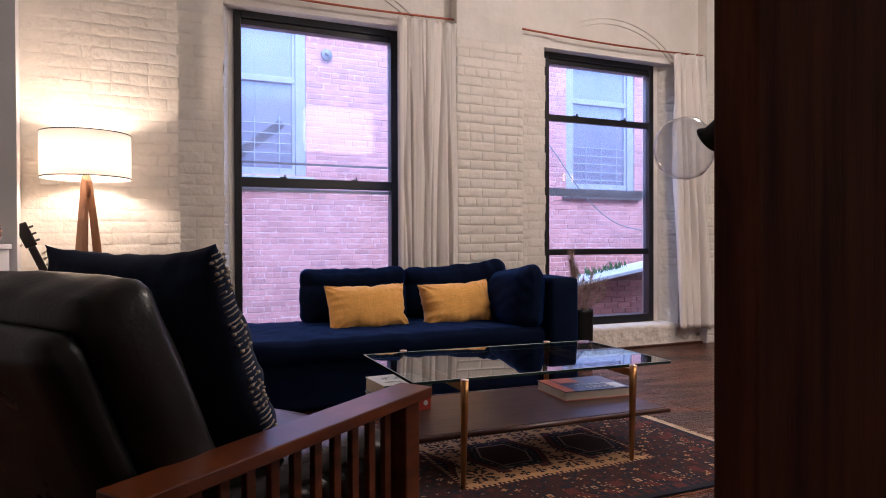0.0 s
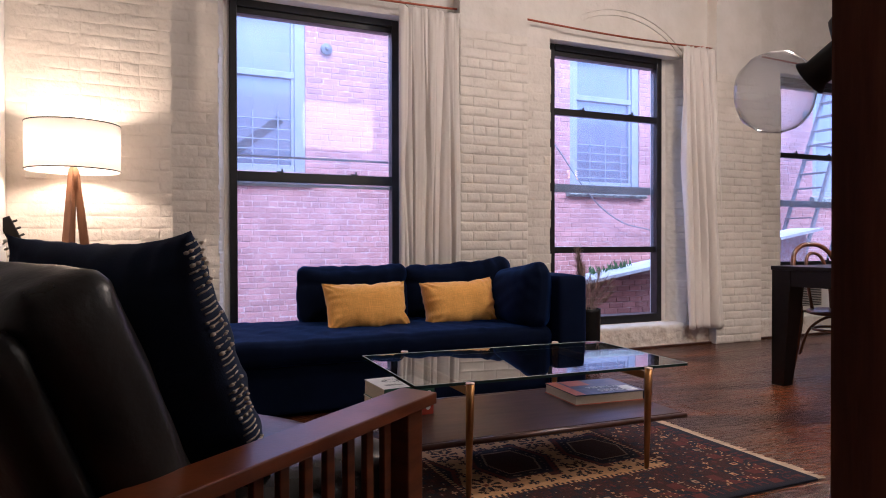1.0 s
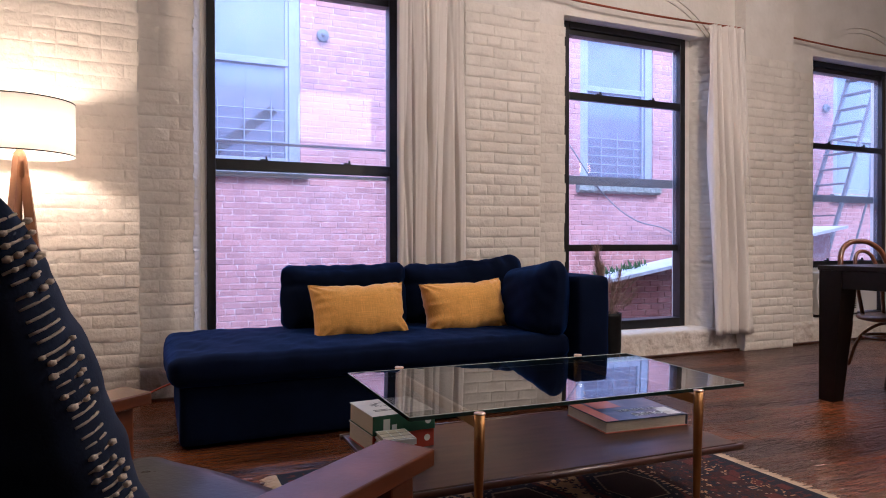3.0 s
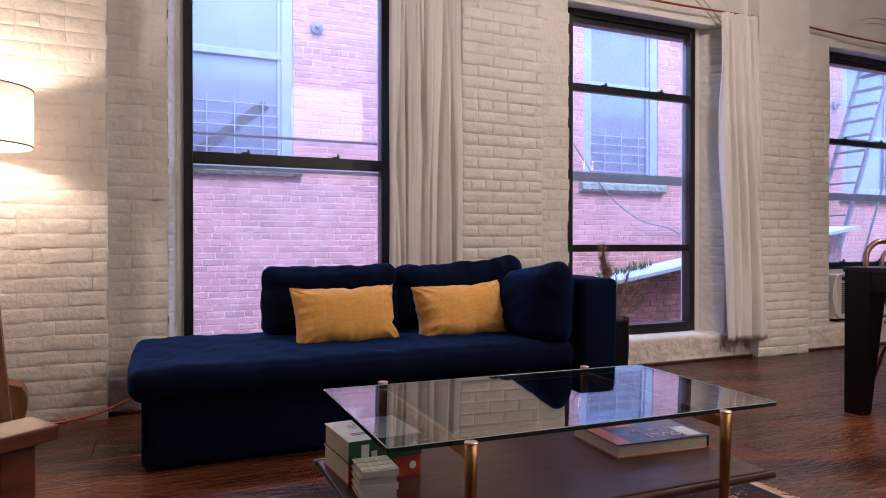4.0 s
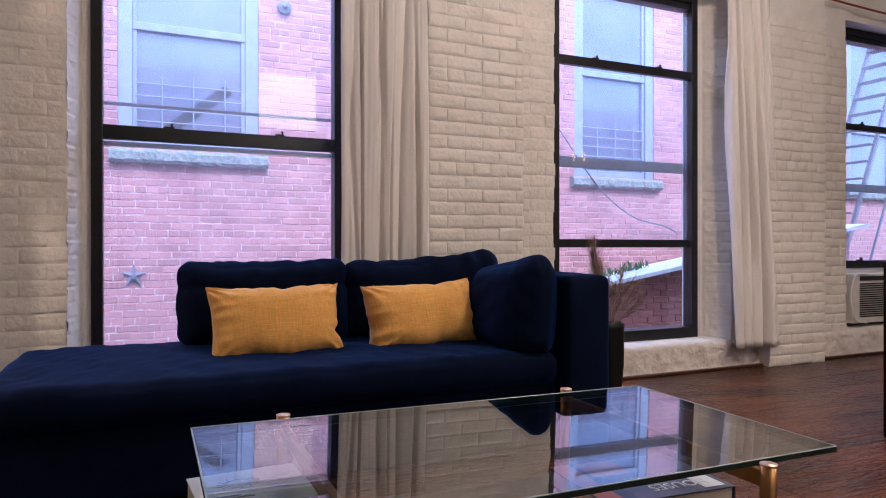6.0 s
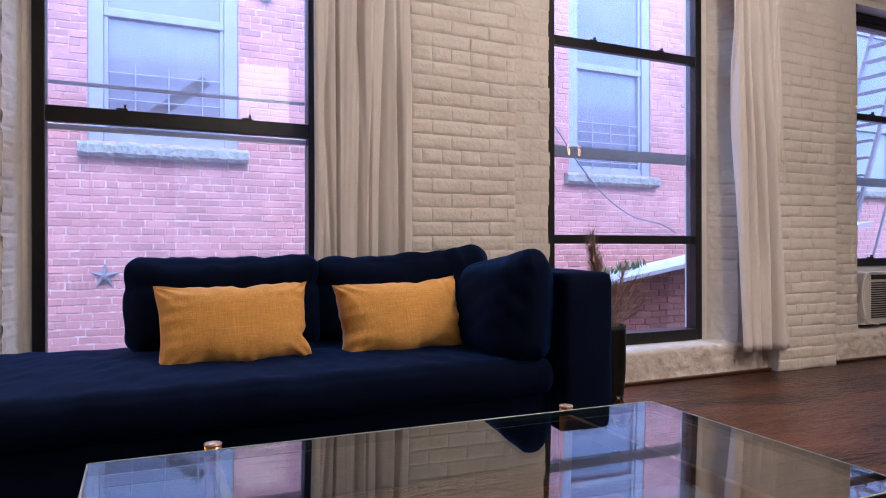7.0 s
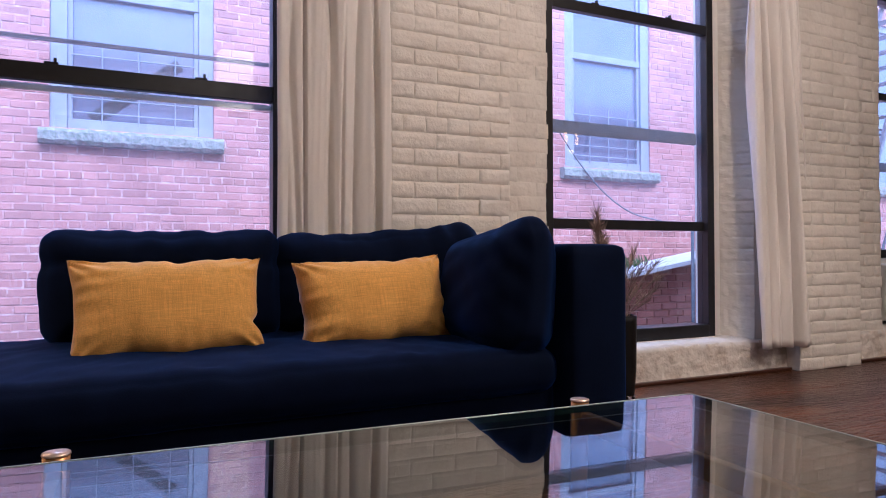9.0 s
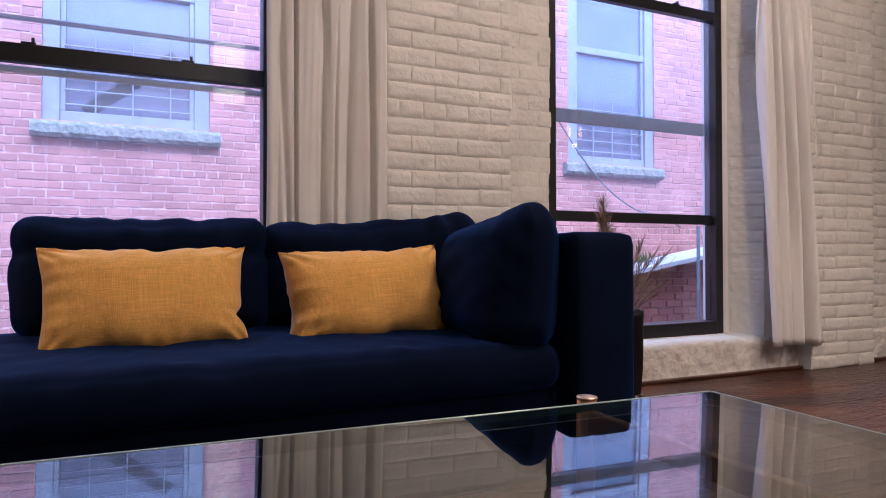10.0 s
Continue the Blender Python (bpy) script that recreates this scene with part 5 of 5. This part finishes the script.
for cx, sx in ((dx0, 1), (dx1, -1)):
    for cy, sy in ((dy0, 1), (dy1, -1)):
        lb = bmesh.new()
        ring = []
        for z, w_ in ((0.001, 0.085), (0.635, 0.13), (0.7345, 0.13)):
            ring.append([lb.verts.new((cx + sx * (0.006 + px), cy + sy * (0.006 + py), z)) for px, py in ((0, 0), (w_, 0), (w_, w_), (0, w_))])
        for r0, r1 in zip(ring, ring[1:]):
            for i in range(4):
                lb.faces.new((r0[i], r0[(i + 1) % 4], r1[(i + 1) % 4], r1[i]))
        lb.faces.new(ring[0])
        lb.faces.new(ring[-1])
        part("leg", lb, M_DARKWOOD, dt)


def bentwood_chair(at, rz):
    """Café chair; back on the +y side."""
    c = thing("bentwood_chair", "glossy brown bentwood chair tucked under the dining table", "chair", at, rz, "bentwood dining chairs")
    part("seat", turned([(0.0, 0.435), (0.17, 0.437), (0.198, 0.444), (0.205, 0.455), (0.20, 0.466), (0.185, 0.470), (0.165, 0.461), (0.0, 0.459)], 32), M_BENT, c, "round bentwood seat", True)
    hoop = arc([(-0.175, 0.24, 0.0), (-0.165, 0.19, 0.25), (-0.16, 0.17, 0.45), (-0.175, 0.215, 0.68), (-0.15, 0.25, 0.82), (-0.08, 0.268, 0.885), (0, 0.272, 0.898), (0.08, 0.268, 0.885), (0.15, 0.25, 0.82), (0.175, 0.215, 0.68), (0.16, 0.17, 0.45), (0.165, 0.19, 0.25), (0.175, 0.24, 0.0)], 80)
    part("back_hoop", tube(hoop, 0.0155, 10), M_BENT, c, "bent outer back hoop and rear legs", True)
    inner = arc([(-0.075, 0.165, 0.46), (-0.085, 0.20, 0.66), (-0.06, 0.235, 0.80), (0, 0.247, 0.838), (0.06, 0.235, 0.80), (0.085, 0.20, 0.66), (0.075, 0.165, 0.46)], 40)
    part("inner_hoop", tube(inner, 0.011, 8), M_BENT, c, "bent inner back hoop", True)
    for s in (-1, 1):
        part("front_leg", tube(arc([(s * 0.14, -0.13, 0.44), (s * 0.16, -0.155, 0.25), (s * 0.185, -0.185, 0.0)], 16), 0.016, 10), M_BENT, c, "", True)
        part("brace", tube(arc([(s * 0.165, 0.175, 0.16), (s * 0.13, 0.13, 0.33), (s * 0.07, 0.05, 0.415), (s * 0.06, -0.04, 0.415), (s * 0.12, -0.12, 0.34), (s * 0.165, -0.165, 0.18)], 24), 0.009, 8), M_BENT, c, "curved leg brace", True)
    part("leg_ring", tube([(0.155 * math.cos(i * math.pi / 16), 0.02 + 0.15 * math.sin(i * math.pi / 16), 0.34) for i in range(32)], 0.009, 8, None, None, True), M_BENT, c, "bent leg ring", True)
    return c


first = bentwood_chair((2.47, -1.78, 0), -12)
copy_thing(first, pose(3.22, -1.80, 0, 0, 0, 6))

# ---- pendant over the dining table ----
pend = thing("pendant_lamp", "brass pendant with bare glowing filament bulbs", "lamp", (3.05, -1.95, 0))
part("cord", tube([(0, 0, ZC), (0, 0, 1.95)], 0.004, 8), M_DARK, pend)
part("canopy", turned([(0.0, ZC - 0.03), (0.05, ZC - 0.03), (0.06, ZC - 0.001), (0.0, ZC - 0.001)], 20), M_BRASS, pend)
part("arm", tube([(-0.07, 0, 1.94), (0.07, 0, 1.94)], 0.01, 8), M_BRASS, pend)
for s in (-1, 1):
    b = part("bulb", turned([(0.0, 1.66), (0.025, 1.67), (0.035, 1.72), (0.03, 1.78), (0.016, 1.84), (0.016, 1.86)], 18, None, (s * 0.06, 0)), M_BULBGLASS, pend, "clear glass bulb", True)
    part("filament", tube(arc([(s * 0.06 - 0.01, 0, 1.80), (s * 0.06 - 0.008, 0, 1.71), (s * 0.06, 0, 1.70), (s * 0.06 + 0.008, 0, 1.71), (s * 0.06 + 0.01, 0, 1.80)], 14), 0.0045, 6), M_BULB, b, "glowing filament")
    part("socket", turned([(0.0, 1.86), (0.02, 1.86), (0.02, 1.93), (0.0, 1.935)], 16, None, (s * 0.06, 0)), M_BRASS, pend)

# ---- flush ceiling lamp, unseen, added for the warm overhead fill ----
cl = thing("ceiling_lamp", "unseen round brass ceiling lamp added for warm overhead fill", "lamp", (1.7, -2.75, 0))
part("base", turned([(0.0, ZC - 0.001), (0.14, ZC - 0.001), (0.14, ZC - 0.012), (0.0, ZC - 0.012)], 28), M_BRASS, cl)

# ---- hanging lamp farther back in the room, unseen, added as warm fill ----
hl = thing("hanging_lamp", "unseen hanging metal lamp added as warm fill", "lamp", (2.2, -3.7, 0))
part("cord", tube([(0, 0, ZC), (0, 0, 2.5)], 0.004, 8), M_DARK, hl)
part("canopy", turned([(0.0, ZC - 0.03), (0.05, ZC - 0.03), (0.06, ZC - 0.001), (0.0, ZC - 0.001)], 20), M_BRASS, hl)
part("shade", turned([(0.02, 2.50), (0.05, 2.48), (0.16, 2.36), (0.156, 2.355), (0.046, 2.47), (0.02, 2.49), (0.02, 2.50)], 28), M_BRASS, hl, "", True)

# ---- glow panel added high beside the door, for the patch mirrored in upper panes ----
wl = thing("wall_lamp", "wide glowing cream panel added to mirror as a warm patch in the panes", "lamp", (0.71, -4.158, 2.5))
M_GLOWPANEL = glow("warm_panel_glow", (1.0, 0.80, 0.52), 1.0)
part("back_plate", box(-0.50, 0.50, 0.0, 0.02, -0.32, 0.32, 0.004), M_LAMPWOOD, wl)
part("shade", soft_block(-0.485, 0.485, 0.022, 0.13, -0.305, 0.305, 0.03, 8, 0.012, 0.002, 2.0), M_GLOWPANEL, wl, "glowing cream face of the added panel", True)
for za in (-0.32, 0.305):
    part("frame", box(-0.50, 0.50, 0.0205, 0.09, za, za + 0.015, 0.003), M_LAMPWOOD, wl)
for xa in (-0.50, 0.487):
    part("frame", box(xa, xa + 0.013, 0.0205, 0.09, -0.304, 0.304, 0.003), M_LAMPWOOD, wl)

# ---- air conditioner ----
ac = thing("air_conditioner", "ivory window air conditioner with a louvred front", "air conditioner", (4.345, 0.06, 0))
part("housing", box(-0.26, 0.26, -0.16, 0.3, 0.232, 0.62, 0.012), M_PLASTIC, ac)
for k in range(16):
    z = 0.28 + k * 0.017
    part("louvre", box(-0.19, 0.23, -0.166, -0.158, z, z + 0.009, 0.001), M_DARK, ac)
part("control_panel", box(-0.19, 0.23, -0.165, -0.1605, 0.565, 0.60, 0.001), M_DARK, ac)
cp = arc([(4.24, -0.106, 0.615), (4.08, -0.12, 0.605), (4.02, -0.12, 0.45), (4.08, -0.12, 0.27), (4.22, -0.115, 0.235)], 30)
tagged(part("white_cord", tube(cp, 0.006, 8), M_WHITE, None, "white power cord hanging beside the air conditioner", True), category="cord")

# ---- dark door with a crystal knob ----
door = thing("door", "dark mahogany panelled door standing ajar with a crystal knob", "door", (-1.229, -4.343, 0), 14)
part("leaf", box(0.0, 0.82, -0.042, 0.0, 0.008, 2.06, 0.003), M_DOOR, door)
kb = turned([(0.0, 0.0), (0.012, 0.0), (0.020, 0.004), (0.0275, 0.012), (0.030, 0.022), (0.0285, 0.034), (0.022, 0.044), (0.012, 0.049), (0.0, 0.050)], 32)
kn = part("knob", kb, M_CRYSTAL, door, "clear crystal knob", True)
kn.matrix_basis = pose(0.055, 0.036, 1.03, -90, 0, 0) @ Matrix.Scale(1.1, 4)
sh = part("shank", turned([(0.0, 0.0), (0.026, 0.0), (0.024, 0.006), (0.012, 0.012), (0.011, 0.034), (0.015, 0.040), (0.0, 0.0405)], 18), M_DARK, door, "dark metal rosette and shank", True)
sh.matrix_basis = pose(0.050, 0.0005, 1.056, -122, 0, 0)

# ---- floorboards and bricks ----
def boards():
    rnd = random.Random(12)
    y, W = -6.98, 0.245
    meshes = {}
    while y < -0.12:
        x = -3.98 - rnd.uniform(0, 1.5)
        while x < 9.9:
            l = rnd.choice((2.4, 3.0, 3.6))
            a, b = max(x, -3.98), min(x + l, 9.98)
            if b - a > 0.05:
                key = round(b - a, 2)
                if key not in meshes:
                    bm = box(-(b - a) / 2 + 0.0012, (b - a) / 2 - 0.0012, -W / 2 + 0.0006, W / 2 - 0.0006, -0.022, 0.0, 0.001, None, 1)
                    me = bpy.data.meshes.new("floorboard")
                    bm.to_mesh(me)
                    bm.free()
                    me.materials.append(M_FLOOR)
                    meshes[key] = me
                ob = new("floorboard", meshes[key])
                ob.parent = floor
                ob.location = ((a + b) / 2, y + W / 2, rnd.uniform(-0.0012, 0.0))
            x += l
        y += W


boards()


def wall_bricks():
    """Thickly painted bricks: rounded fronts in a few worn shapes, laid in courses."""
    rnd = random.Random(4)
    H = 0.0715

    def shape(w, k, deep):
        inner = max(2, int(w / 0.04))
        xs = [0.0, 0.0055, 0.012] + [0.012 + (w - 0.024) * k_ / (inner + 1) for k_ in range(1, inner + 1)] + [w - 0.012, w - 0.0055, w]
        zs_ = [0.0, 0.0055, 0.012, 0.026, 0.045, H - 0.012, H - 0.0055, H]
        n, m = len(xs) - 1, len(zs_) - 1
        vs, fs = [], []
        r2 = random.Random(k)
        sd = r2.uniform(0, 50)
        bow = r2.uniform(-0.002, 0.002)
        for j in range(m + 1):
            for i in range(n + 1):
                ex, ez = min(xs[i], w - xs[i]), min(zs_[j], H - zs_[j])
                x, z = xs[i] - w / 2, zs_[j] - H / 2
                q = Vector((x * 28 + sd, z * 28, sd))
                wear = 0.0115 + 0.0035 * noise.noise(q * 1.7 + Vector((2, 2, 2)))
                fill = min(0.95, max(0.0, 0.25 + 1.4 * noise.noise(q * 0.55 + Vector((7, 3, 1)))))
                gx, gz = min(1, ex / wear), min(1, ez / wear)
                d = max(fill, gx * gx * (3 - 2 * gx)) * max(fill, gz * gz * (3 - 2 * gz))
                y = 0.0092 - (1 - deep) * 0.0056 - deep * d * (0.0060 + 0.0024 * noise.noise(q)) + (0.0030 * noise.noise(q * 0.9) + 0.0014 * noise.noise(q * 3.0)) * min(gx, gz)
                if i in (0, n) or j in (0, m):
                    y = 0.0098 - (1 - deep) * 0.0056 - 0.0030 * fill
                kx, kz = min(1, ex / 0.006), min(1, ez / 0.006)
                vs.append(((x + 0.0030 * kx * noise.noise(q + Vector((4, 4, 4)))) * (1 + 0.0040 / w), y, (z + kz * (0.0048 * noise.noise(q * 0.8 + Vector((8, 1, 4))) + bow * math.cos(x * 14))) * 1.02))
        for j in range(m):
            for i in range(n):
                a = j * (n + 1) + i
                fs.append((a, a + 1, a + n + 2, a + n + 1))
        me = bpy.data.meshes.new("brick")
        me.from_pydata(vs, [], fs)
        me.materials.append(M_BRICK)
        for p in me.polygons:
            p.use_smooth = True
        return me

    cache = {}

    def lay(parent, x0, x1, y, z0, z1, shift=0, soft=1.0):
        r = 0
        z = z0
        while z + H < z1 + 0.001:
            header = (r + shift) % 7 == 6
            l = 0.105 if header else 0.212
            x = x0 - (0 if (r + shift) % 2 else (0.106 if not header else 0.05))
            while x < x1 - 0.01:
                a, b = max(x, x0), min(x + l, x1)
                if x1 - b < 0.04:
                    b = x1
                if b == x1:
                    b += rnd.uniform(-0.007, 0.007)
                if a == x0:
                    a += rnd.uniform(-0.006, 0.004)
                if b - a > 0.025:
                    w = round(b - a, 3)
                    smooth = noise.noise(Vector((a * 1.3 + 4, y * 9, z * 1.1))) * 0.5 + 0.5 + max(0, z - 1.55) * 0.42
                    key = (w, rnd.randrange(9), round(min(1.15, max(0.3, 1.6 - smooth)), 1) * soft)
                    if key not in cache:
                        cache[key] = shape(w, int(w * 1000) + key[1] * 131, key[2])
                    ob = new("brick", cache[key])
                    ob.parent = parent
                    ob.location = ((a + b) / 2, y + rnd.uniform(-0.0022, 0.0018), z + H / 2 + rnd.uniform(-0.0018, 0.0018) + 0.006 * noise.noise(Vector(((a + b) * 0.9, y * 7, z * 1.5))))
                    ob.rotation_euler = (0, rnd.uniform(-0.014, 0.014), 0)
                x = x1 if b > x1 - 0.02 else x + l
            z += H
            r += 1

    lay(cores["pilaster_1"], -2.02, -1.53, YP, 0.0, 2.95, 0, 0.5)
    lay(cores["pilaster_1"], -2.393, -2.02, YP, 0.0, 2.95, 3, 0.3)
    lay(cores["pilaster_2"], 0.45, 1.03, YP, 0.0, 2.55, 3)
    lay(cores["pilaster_3"], 3.00, 3.56, YP, 0.0, 2.45, 1)
    lay(walls["1"], -1.53, -1.243, YR - 0.013, 0.18, 2.5, 2, 0.5)
    lay(walls["2"], 1.03, 1.305, YR - 0.013, 0.18, 2.5, 4, 0.45)
    lay(walls["3"], 3.56, 3.945, YR - 0.013, 0.18, 2.4, 5)


wall_bricks()
